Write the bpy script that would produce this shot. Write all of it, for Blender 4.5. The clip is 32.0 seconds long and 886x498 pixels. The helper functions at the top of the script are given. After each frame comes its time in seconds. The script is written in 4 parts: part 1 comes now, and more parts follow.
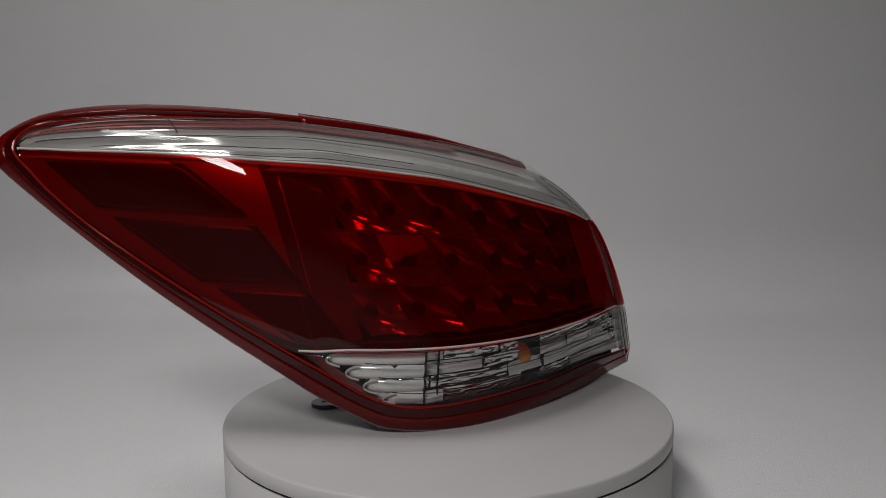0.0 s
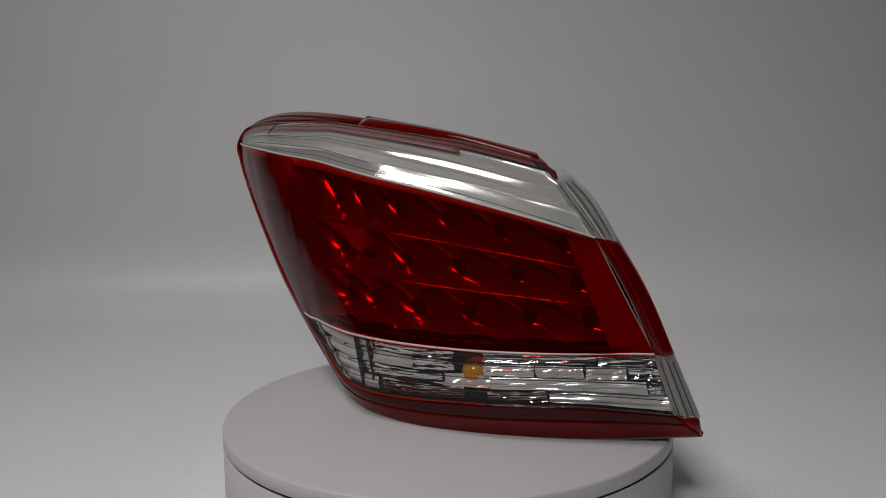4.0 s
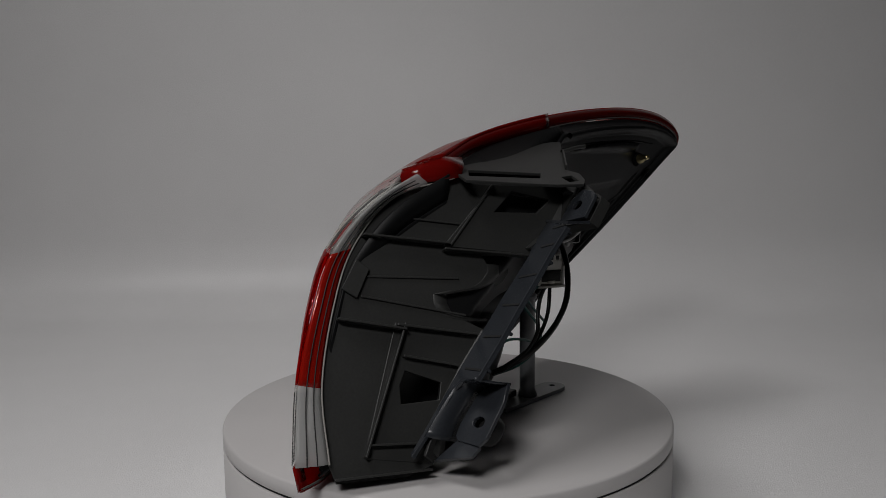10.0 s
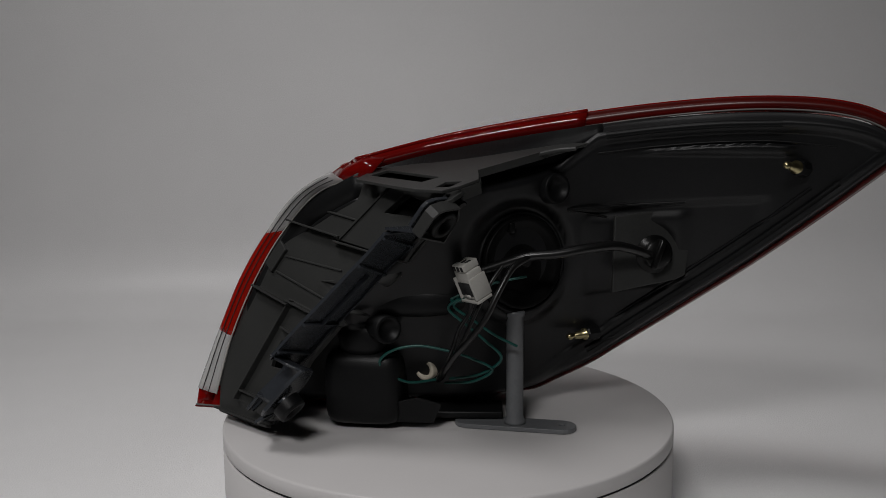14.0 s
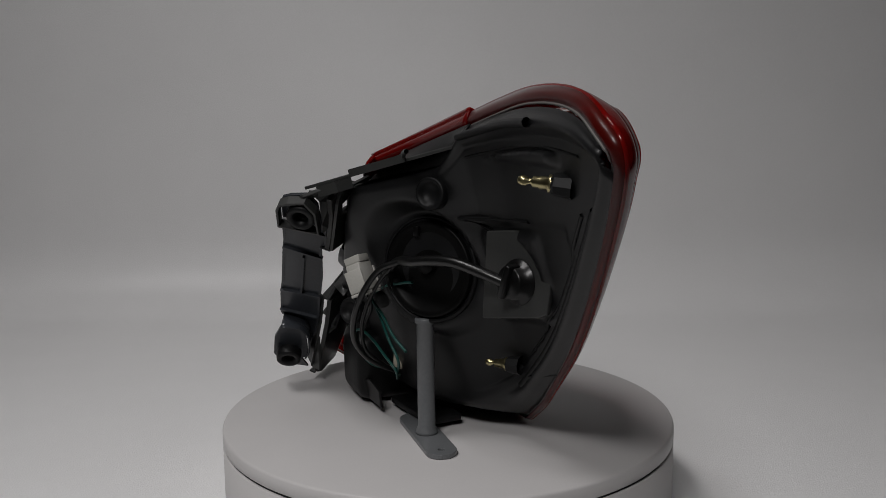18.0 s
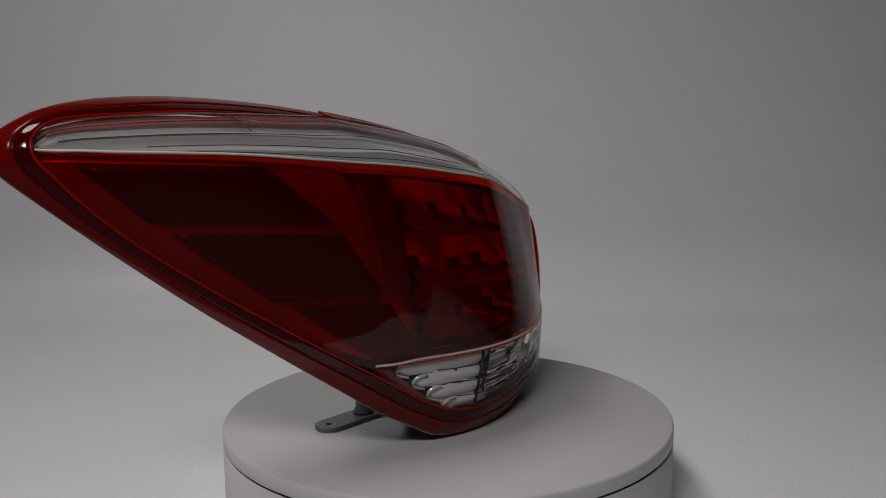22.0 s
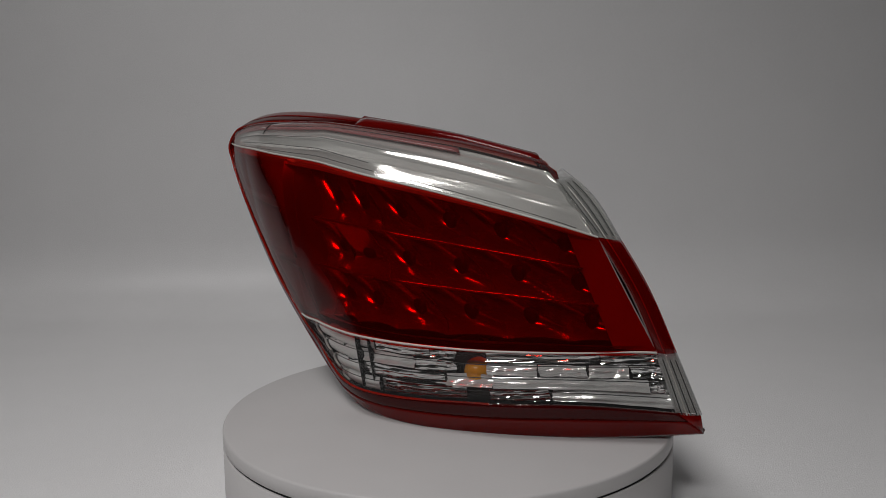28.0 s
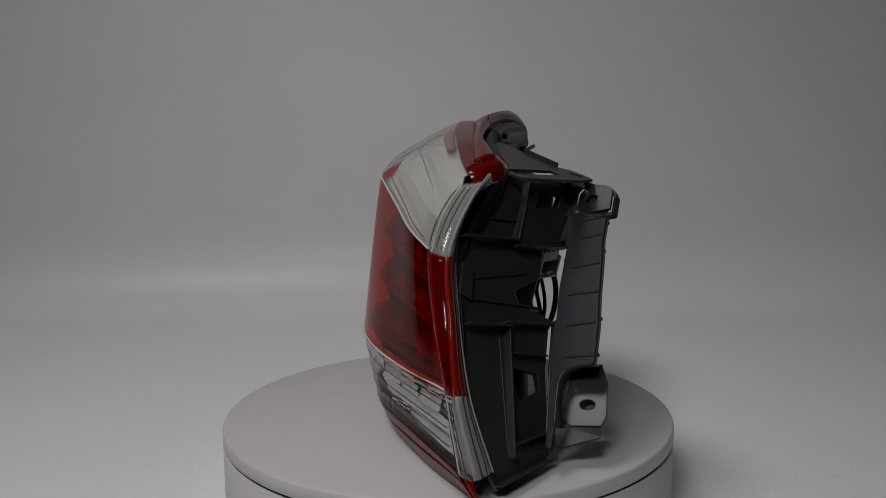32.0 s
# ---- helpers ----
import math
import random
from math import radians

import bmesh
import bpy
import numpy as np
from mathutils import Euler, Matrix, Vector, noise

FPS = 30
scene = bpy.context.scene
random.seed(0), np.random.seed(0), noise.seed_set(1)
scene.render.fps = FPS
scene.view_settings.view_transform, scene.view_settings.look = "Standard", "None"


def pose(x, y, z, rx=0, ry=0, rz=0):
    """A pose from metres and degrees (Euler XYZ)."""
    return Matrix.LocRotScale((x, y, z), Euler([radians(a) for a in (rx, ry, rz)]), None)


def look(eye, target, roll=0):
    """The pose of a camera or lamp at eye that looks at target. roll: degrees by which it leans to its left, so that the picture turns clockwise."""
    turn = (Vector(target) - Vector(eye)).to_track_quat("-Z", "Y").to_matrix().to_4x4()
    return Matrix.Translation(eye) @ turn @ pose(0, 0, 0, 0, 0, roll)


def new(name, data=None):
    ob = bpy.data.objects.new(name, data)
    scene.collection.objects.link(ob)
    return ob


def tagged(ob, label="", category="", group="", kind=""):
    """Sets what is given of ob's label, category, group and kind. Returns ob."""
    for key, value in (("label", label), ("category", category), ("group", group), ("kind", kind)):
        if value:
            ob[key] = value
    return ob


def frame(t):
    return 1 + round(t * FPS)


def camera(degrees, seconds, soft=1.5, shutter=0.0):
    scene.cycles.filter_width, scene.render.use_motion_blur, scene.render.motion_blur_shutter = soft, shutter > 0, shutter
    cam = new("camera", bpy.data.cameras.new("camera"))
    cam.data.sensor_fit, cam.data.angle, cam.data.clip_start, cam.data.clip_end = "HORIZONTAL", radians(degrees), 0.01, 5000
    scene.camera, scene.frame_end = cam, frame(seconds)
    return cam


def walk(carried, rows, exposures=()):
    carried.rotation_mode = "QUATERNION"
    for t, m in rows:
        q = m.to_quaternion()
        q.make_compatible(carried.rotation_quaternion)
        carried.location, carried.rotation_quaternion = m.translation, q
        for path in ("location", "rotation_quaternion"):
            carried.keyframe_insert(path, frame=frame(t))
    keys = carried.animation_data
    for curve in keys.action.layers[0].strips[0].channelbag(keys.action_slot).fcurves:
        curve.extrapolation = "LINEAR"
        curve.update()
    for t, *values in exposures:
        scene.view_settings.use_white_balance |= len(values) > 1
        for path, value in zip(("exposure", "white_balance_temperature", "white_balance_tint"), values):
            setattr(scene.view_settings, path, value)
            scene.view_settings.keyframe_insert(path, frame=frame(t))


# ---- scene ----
# camera: stands still before the turntable
cam = camera(55.956, 32.0, soft=0.8)
EYE, TILT, PAN, LEAN = (0.0, -0.5910, 0.1964), 7.634, 0.209, 0.645
CAM_POSE = Matrix.Translation(EYE) @ Euler((0, 0, radians(PAN))).to_matrix().to_4x4() @ pose(0, 0, 0, 90 - TILT) @ pose(0, 0, 0, 0, 0, -LEAN)
AUTO_EXPOSURE = [(0, 0.09), (3, 0.09), (6, -0.01), (8, -0.07), (9, -0.07), (11, 0.03), (13, 0.13), (15, 0.17), (17, 0.18), (19, 0.05), (21, 0.0), (23, 0.05), (25, 0.09), (28, 0.06), (30, -0.02), (32, -0.07)]
walk(cam, [(0, CAM_POSE), (32, CAM_POSE)], AUTO_EXPOSURE)

# the turntable's turn: clockwise from above, one turn in 24.1 s
RATE, AXIS_AT_TEN = -14.923, 51.01


def turn_at(t):
    return RATE * (t - 10) + AXIS_AT_TEN

# light: a dim room, a small lamp over the camera and a soft lamp high up beside the table
world = bpy.data.worlds.new("room_light")
scene.world = world
world.use_nodes = True
world.node_tree.nodes["Background"].inputs[0].default_value = (0.9, 0.95, 1.0, 1)
world.node_tree.nodes["Background"].inputs[1].default_value = 0.02


def area_lamp(name, eye, target, width, depth, watts, colour, spread=180):
    data = bpy.data.lights.new(name, "AREA")
    data.shape, data.size, data.size_y, data.energy, data.color = "RECTANGLE", width, depth, watts, colour
    data.spread = radians(spread)
    ob = new(name, data)
    ob.matrix_world = look(eye, target)
    return ob


area_lamp("key_lamp", (-0.26, -1.05, 0.90), (-0.12, -0.20, -0.20), 0.34, 0.17, 1.95, (1.0, 0.980, 0.978), 100)
area_lamp("ceiling_lamp", (-0.78, -0.36, 1.95), (0.10, 0.05, 0.0), 0.80, 0.46, 4.05, (1.0, 0.980, 0.978), 100)

# ---------------- materials ----------------


def material(name, colour, rough=0.5, metal=0.0, spec=0.5, grain=0.0, scale=400.0, bump=0.0, blotch=0.0, coat=0.0):
    m = bpy.data.materials.new(name)
    m.use_nodes = True
    nt = m.node_tree
    p = nt.nodes["Principled BSDF"]
    p.inputs["Roughness"].default_value = rough
    p.inputs["Metallic"].default_value = metal
    p.inputs["Specular IOR Level"].default_value = spec
    p.inputs["Coat Weight"].default_value = coat
    p.inputs["Base Color"].default_value = (*colour, 1)
    tc = nt.nodes.new("ShaderNodeTexCoord")
    if grain or blotch:
        mix_in = None
        for amount, size in ((grain, scale), (blotch, scale / 30)):
            if not amount:
                continue
            tex = nt.nodes.new("ShaderNodeTexNoise")
            tex.inputs["Scale"].default_value = size
            tex.inputs["Detail"].default_value = 4
            nt.links.new(tc.outputs["Object"], tex.inputs["Vector"])
            ramp = nt.nodes.new("ShaderNodeMapRange")
            ramp.inputs["From Min"].default_value, ramp.inputs["From Max"].default_value = 0.3, 0.7
            ramp.inputs["To Min"].default_value, ramp.inputs["To Max"].default_value = 1 - amount, 1 + amount
            nt.links.new(tex.outputs["Fac"], ramp.inputs["Value"])
            mul = nt.nodes.new("ShaderNodeMix")
            mul.data_type, mul.blend_type = "RGBA", "MULTIPLY"
            mul.inputs["Factor"].default_value = 1
            if mix_in is None:
                mul.inputs["A"].default_value = (*colour, 1)
            else:
                nt.links.new(mix_in, mul.inputs["A"])
            nt.links.new(ramp.outputs["Result"], mul.inputs["B"])
            mix_in = mul.outputs["Result"]
        nt.links.new(mix_in, p.inputs["Base Color"])
    if bump:
        tex = nt.nodes.new("ShaderNodeTexNoise")
        tex.inputs["Scale"].default_value = scale * 2
        tex.inputs["Detail"].default_value = 3
        nt.links.new(tc.outputs["Object"], tex.inputs["Vector"])
        b = nt.nodes.new("ShaderNodeBump")
        b.inputs["Strength"].default_value = bump
        b.inputs["Distance"].default_value = 0.0005
        nt.links.new(tex.outputs["Fac"], b.inputs["Height"])
        nt.links.new(b.outputs["Normal"], p.inputs["Normal"])
    return m


def lens_material(name, tint, gloss=0.06, milky=0.0, milky_colour=(0.5, 0.02, 0.02), glowing=False):
    """Moulded acrylic as a thin tinted shell: tinted see-through, a little body colour, and a polished surface."""
    m = bpy.data.materials.new(name)
    m.use_nodes = True
    nt = m.node_tree
    nt.nodes.remove(nt.nodes["Principled BSDF"])
    out = nt.nodes["Material Output"]
    clear = nt.nodes.new("ShaderNodeBsdfTransparent")
    clear.inputs["Color"].default_value = (*tint, 1)
    body = nt.nodes.new("ShaderNodeBsdfTranslucent" if glowing else "ShaderNodeBsdfDiffuse")
    body.inputs["Color"].default_value = (*milky_colour, 1)
    polish = nt.nodes.new("ShaderNodeBsdfGlossy")
    polish.inputs["Roughness"].default_value = gloss
    face = nt.nodes.new("ShaderNodeLayerWeight")
    face.inputs["Blend"].default_value = 0.5
    power = nt.nodes.new("ShaderNodeMath")
    power.operation = "POWER"
    power.inputs[1].default_value = 5.0
    fres = nt.nodes.new("ShaderNodeMapRange")
    fres.inputs["To Min"].default_value, fres.inputs["To Max"].default_value = 0.03, 0.75
    nt.links.new(face.outputs["Facing"], power.inputs[0])
    nt.links.new(power.outputs[0], fres.inputs["Value"])
    a = nt.nodes.new("ShaderNodeMixShader")
    a.inputs[0].default_value = milky
    b = nt.nodes.new("ShaderNodeMixShader")
    nt.links.new(clear.outputs[0], a.inputs[1])
    if glowing:
        both = nt.nodes.new("ShaderNodeMixShader")
        skin = nt.nodes.new("ShaderNodeBsdfDiffuse")
        skin.inputs["Color"].default_value = (*milky_colour, 1)
        both.inputs[0].default_value = 0.5
        nt.links.new(body.outputs[0], both.inputs[1])
        nt.links.new(skin.outputs[0], both.inputs[2])
        nt.links.new(both.outputs[0], a.inputs[2])
    else:
        nt.links.new(body.outputs[0], a.inputs[2])
    nt.links.new(fres.outputs[0], b.inputs[0])
    nt.links.new(a.outputs[0], b.inputs[1])
    nt.links.new(polish.outputs[0], b.inputs[2])
    nt.links.new(b.outputs[0], out.inputs["Surface"])
    return m


VINYL = material("white_vinyl", (0.81, 0.805, 0.805), rough=0.31, spec=0.33, grain=0.012, scale=420, bump=0.6, blotch=0.01)
PLATTER = material("white_acrylic", (0.53, 0.516, 0.512), rough=0.42, spec=0.3, grain=0.01, scale=600, blotch=0.015)
# black colour stands in for the shade inside gaps, slits and socket mouths
GROOVE = material("gap_shade", (0.01, 0.01, 0.01), rough=0.8)
RED_LENS = lens_material("red_lens", (0.70, 0.018, 0.010), gloss=0.025, milky=0.05, milky_colour=(0.46, 0.010, 0.008))
RED_RIM = lens_material("red_rim", (0.40, 0.010, 0.008), gloss=0.06, milky=0.45, milky_colour=(0.46, 0.013, 0.010), glowing=True)
RED_GROOVE = lens_material("red_groove", (0.30, 0.009, 0.007), gloss=0.05, milky=0.32, milky_colour=(0.26, 0.009, 0.007), glowing=True)
RED_STRIP = lens_material("red_band", (0.60, 0.12, 0.10), gloss=0.05, milky=0.3, milky_colour=(0.30, 0.05, 0.045), glowing=True)
RED_GLOW = lens_material("red_edge", (0.75, 0.02, 0.01), gloss=0.1, milky=0.55, milky_colour=(0.66, 0.024, 0.011), glowing=True)
RED_BACK = lens_material("red_back_edge", (0.45, 0.015, 0.01), gloss=0.3, milky=0.35, milky_colour=(0.26, 0.014, 0.008), glowing=True)
MILKY_LENS = lens_material("milky_edge", (0.9, 0.9, 0.9), gloss=0.05, milky=0.5, milky_colour=(0.8, 0.8, 0.79), glowing=True)
CLEAR_LENS = lens_material("clear_lens", (0.93, 0.93, 0.92), gloss=0.02, milky=0.03, milky_colour=(0.8, 0.8, 0.8))
BLACK = material("black_plastic", (0.0045, 0.0047, 0.005), rough=0.46, spec=0.22, grain=0.15, scale=700, bump=0.15, blotch=0.1)
HOUSING = material("housing_plastic", (0.0075, 0.0077, 0.0082), rough=0.40, spec=0.32, grain=0.15, scale=700, bump=0.15, blotch=0.12)
DARKGREY = material("dark_grey_plastic", (0.027, 0.0275, 0.0265), rough=0.45, spec=0.4, grain=0.1, scale=700, bump=0.12, blotch=0.1)
CHROME = material("vacuum_chrome", (0.86, 0.86, 0.87), rough=0.12, metal=1.0, blotch=0.03, grain=0.02)
GREYSTAND = material("grey_plastic", (0.12, 0.125, 0.13), rough=0.35, spec=0.5, grain=0.06, scale=500, blotch=0.06)
BRASS = material("zinc_yellow", (0.46, 0.40, 0.22), rough=0.3, metal=1.0)
WHITE_PLASTIC = material("white_nylon", (0.42, 0.41, 0.38), rough=0.45, grain=0.04, scale=700)
WIRE_BLACK = material("black_sleeve", (0.005, 0.005, 0.005), rough=0.32, grain=0.1)
WIRE_GREEN = material("green_wire", (0.005, 0.06, 0.05), rough=0.4)
AMBER = material("amber_glass", (0.72, 0.29, 0.02), rough=0.1, spec=0.6)
RIBBED_LENS = lens_material("ribbed_clear_lens", (0.90, 0.90, 0.89), gloss=0.03, milky=0.02, milky_colour=(0.8, 0.8, 0.8))
REFLECTOR = material("dull_reflector", (0.39, 0.39, 0.39), rough=0.15, metal=0.75, grain=0.03, blotch=0.05)
SEAM = material("pale_seam", (0.55, 0.53, 0.49), rough=0.35)
BEAD_PALE = material("pale_sealant", (0.30, 0.29, 0.27), rough=0.45)
BEAD = material("sealant", (0.10, 0.095, 0.09), rough=0.55)
SATIN = material("satin_silver", (0.46, 0.46, 0.46), rough=0.30, metal=0.9, grain=0.03, blotch=0.05)
LINER = material("dull_silver", (0.33, 0.325, 0.32), rough=0.36, metal=0.42, grain=0.03, blotch=0.05)
SATIN_UP = material("bright_satin", (0.80, 0.79, 0.76), rough=0.15, metal=0.55, grain=0.01, blotch=0.03)
PANE = material("smoky_pane", (0.016, 0.012, 0.012), rough=0.35, grain=0.05)
RED_BAR = material("dull_red_bar", (0.25, 0.06, 0.06), rough=0.3, grain=0.05)
PINK_BAR = material("dull_pink", (0.30, 0.12, 0.10), rough=0.3, grain=0.05)
FACET = material("bright_facet", (0.86, 0.86, 0.85), rough=0.12, metal=0.42, blotch=0.03)
MIRROR = material("mirror_chrome", (0.88, 0.88, 0.88), rough=0.05, metal=1.0)
END_SILVER = material("end_silver", (0.46, 0.46, 0.45), rough=0.34, metal=0.4, blotch=0.03)
SHELL = material("grey_shell", (0.30, 0.29, 0.28), rough=0.3, metal=0.1, blotch=0.03)
LED_DARK = material("diode_dark", (0.015, 0.015, 0.015), rough=0.5)
PILLOW = material("pillow_silver", (0.88, 0.88, 0.87), rough=0.14, metal=0.2)
BLACK_GLOSS = material("black_rubber", (0.004, 0.004, 0.004), rough=0.28, spec=0.28, grain=0.1, scale=500)
FLANGE_GREY = material("blue_grey_plastic", (0.027, 0.030, 0.035), rough=0.27, spec=0.42, grain=0.08, scale=600, bump=0.08, blotch=0.08)
RUBBER = material("dull_rubber", (0.003, 0.003, 0.003), rough=0.42, spec=0.12, grain=0.1, scale=500)
CREAM = material("cream_nylon", (0.45, 0.41, 0.33), rough=0.5, grain=0.04)
ROOM = material("room_paint", (0.10, 0.10, 0.10), rough=0.8, grain=0.03, scale=60)

# ---------------- mesh tools ----------------
MM = 0.001


def part(name, bm, mat, parent=None, label="", smooth=True, thick=0.0, bevel=0.0):
    """One bmesh (in millimetres) as one mesh object under its thing."""
    mesh = bpy.data.meshes.new(name)
    bmesh.ops.scale(bm, vec=(MM, MM, MM), verts=bm.verts)
    bm.normal_update()
    for f in bm.faces:
        f.smooth = smooth
    bm.to_mesh(mesh)
    bm.free()
    for m in (mat if isinstance(mat, (list, tuple)) else [mat]):
        mesh.materials.append(m)
    ob = new(name, mesh)
    if parent:
        ob.parent = parent
    if thick:
        mod = ob.modifiers.new("thickness", "SOLIDIFY")
        mod.thickness, mod.offset = thick * MM, 0
    if bevel:
        mod = ob.modifiers.new("edges", "BEVEL")
        mod.width, mod.segments, mod.limit_method, mod.angle_limit = bevel * MM, 2, "ANGLE", radians(35)
    if label:
        ob["label"] = label
    return ob


def spline(points, k):
    """Catmull-Rom through the points, k steps between each two."""
    p = [Vector(q) for q in points]
    p = [2 * p[0] - p[1]] + p + [2 * p[-1] - p[-2]]
    out = []
    for i in range(1, len(p) - 2):
        a, b, c, d = p[i - 1:i + 3]
        for j in range(k):
            u = j / k
            out.append(0.5 * (2 * b + (c - a) * u + (2 * a - 5 * b + 4 * c - d) * u * u + (3 * b - a - 3 * c + d) * u ** 3))
    out.append(p[-2])
    return out


def grid(rows, closed=False, mat=0):
    """Quads over rows of points."""
    bm = bmesh.new()
    vs = [[bm.verts.new(q) for q in r] for r in rows]
    for a, b in zip(vs, vs[1:]):
        n = len(a)
        for i in range(n if closed else n - 1):
            bm.faces.new((a[i], a[(i + 1) % n], b[(i + 1) % n], b[i])).material_index = mat
    bmesh.ops.remove_doubles(bm, verts=bm.verts, dist=0.02)
    return bm


def box(sx, sy, sz, at=(0, 0, 0), turn=None):
    bm = bmesh.new()
    bmesh.ops.create_cube(bm, size=1)
    bmesh.ops.scale(bm, vec=(sx, sy, sz), verts=bm.verts)
    if turn:
        bmesh.ops.rotate(bm, matrix=Euler([radians(a) for a in turn]).to_matrix(), verts=bm.verts)
    bmesh.ops.translate(bm, vec=at, verts=bm.verts)
    return bm


def lathe(profile, steps=32, at=(0, 0, 0), axis=(0, 0, 1)):
    """A turned body from (radius, height) pairs, along axis."""
    turn = Vector((0, 0, 1)).rotation_difference(Vector(axis)).to_matrix()
    rows = [[turn @ Vector((r * math.cos(a), r * math.sin(a), h)) + Vector(at) for a in (2 * math.pi * i / steps for i in range(steps))] for r, h in profile]
    bm = grid(rows, closed=True)
    return bm


def tube(points, radius, k=6, sides=8):
    path = spline(points, k)
    rows = []
    up = Vector((0.13, 0.2, 0.97))
    for i, p in enumerate(path):
        d = (path[min(i + 1, len(path) - 1)] - path[max(i - 1, 0)]).normalized()
        x = d.cross(up).normalized()
        y = d.cross(x)
        rows.append([p + radius * (x * math.cos(a) + y * math.sin(a)) for a in (2 * math.pi * j / sides for j in range(sides))])
    return grid(rows, closed=True)


def blob(centre, half, power=0.6, n=20, m=14):
    """A rounded box, as a superellipsoid."""
    f = lambda v: math.copysign(abs(v) ** power, v)
    rows = []
    for j in range(m + 1):
        b = math.pi * (j / m - 0.5)
        rows.append([Vector((centre[0] + half[0] * f(math.cos(b)) * f(math.cos(a)), centre[1] + half[1] * f(math.cos(b)) * f(math.sin(a)), centre[2] + half[2] * f(math.sin(b)))) for a in (2 * math.pi * i / n for i in range(n))])
    return grid(rows, closed=True)


def plate(corners, thick, holes=(), away=None):
    """A flat plate of any outline with holes, as a solid of that thickness. Corners and holes lie in one plane, given in space."""
    c = [Vector(q) for q in corners]
    o = c[0]
    nrm = Vector((0, 0, 0))
    for i in range(len(c)):
        a, b = c[i], c[(i + 1) % len(c)]
        nrm += (a - o).cross(b - o)
    nrm.normalize()
    x = (c[1] - c[0]).normalized()
    x = (x - nrm * x.dot(nrm)).normalized()
    y = nrm.cross(x)
    bm = bmesh.new()

    def ring(pts):
        vs = [bm.verts.new(o + x * (Vector(p) - o).dot(x) + y * (Vector(p) - o).dot(y)) for p in pts]
        return [bm.edges.new((vs[i], vs[(i + 1) % len(vs)])) for i in range(len(vs))]
    edges = ring(c)
    for h in holes:
        edges += ring(h)
    bmesh.ops.triangle_fill(bm, use_beauty=True, use_dissolve=False, edges=edges, normal=nrm)
    faces = list(bm.faces)
    ext = bmesh.ops.extrude_face_region(bm, geom=faces)
    bmesh.ops.translate(bm, vec=nrm * thick, verts=[v for v in ext["geom"] if isinstance(v, bmesh.types.BMVert)])
    bmesh.ops.recalc_face_normals(bm, faces=bm.faces)
    return bm


def disc_points(centre, nrm, r, steps=20, stretch=1.0, along=None):
    nrm = Vector(nrm).normalized()
    x = Vector(along) if along else nrm.orthogonal()
    x = (x - nrm * x.dot(nrm)).normalized()
    y = nrm.cross(x)
    return [Vector(centre) + x * (r * stretch * math.cos(a)) + y * (r * math.sin(a)) for a in (2 * math.pi * i / steps for i in range(steps))]

# ---------------- the place ----------------
FLOOR_Z = -60.0


def build_backdrop():
    rows = []
    prof = [(-260, FLOOR_Z), (-130, FLOOR_Z), (0, FLOOR_Z), (550, FLOOR_Z)]
    cy, r = 550, 120
    prof += [(cy + r * math.sin(a), FLOOR_Z + r - r * math.cos(a)) for a in (radians(6 * i) for i in range(1, 15))]
    prof += [(cy + r + 2, FLOOR_Z + r + 20), (cy + r + 12, 1700)]
    for y, z in prof:
        rows.append([(x, y, z) for x in range(-1000, 1001, 200)])
    ob = part("backdrop", grid(rows), VINYL, None, "seamless white vinyl backdrop sheet swept up behind the turntable", thick=2)
    tagged(ob, category="backdrop", kind="structure")


def build_turntable():
    top = new("turntable")
    tagged(top, "round white motorised display turntable with a thin dark seam", "turntable")
    r = 160
    part("base", lathe([(0, FLOOR_Z + 1), (r - 2, FLOOR_Z + 1), (r, FLOOR_Z + 3), (r, -13), (r - 1.2, -11.8), (0, -11.8)], 128), PLATTER, top)
    # recessed disc, coloured black for the shade between base and platter
    part("seam", lathe([(0, -11.7), (r - 1.6, -11.7), (r - 1.6, -10.2), (0, -10.2)], 96), GROOVE, top, "gap under the platter, its shade coloured black")
    p = part("platter", lathe([(0, -10.1), (r - 1, -10.1), (r, -9.2), (r, -1.6), (r - 0.5, -0.5), (r - 1.6, 0), (0, 0)], 128), PLATTER, top, "smooth white round platter")
    return p


def build_room():
    """Plain room round the table: walls, ceiling and floor."""
    w, d0, d1, z0, z1 = 2400, -2600, 1600, -61.2, 2500
    for name, size, at in (("wall_left", (100, d1 - d0, z1 - z0), (-w - 50, (d0 + d1) / 2, (z0 + z1) / 2)), ("wall_right", (100, d1 - d0, z1 - z0), (w + 50, (d0 + d1) / 2, (z0 + z1) / 2)),
                           ("wall_back", (2 * w, 100, z1 - z0), (0, d1 + 50, (z0 + z1) / 2)), ("wall_front", (2 * w, 100, z1 - z0), (0, d0 - 50, (z0 + z1) / 2)),
                           ("ceiling", (2 * w, d1 - d0, 100), (0, (d0 + d1) / 2, z1 + 50)), ("floor", (2 * w, d1 - d0, 100), (0, (d0 + d1) / 2, z0 - 50))):
        ob = part(name, box(*size, at), ROOM, None, "plain painted grey " + name.split("_")[0], smooth=False)
        tagged(ob, category=name.split("_")[0], kind="structure")

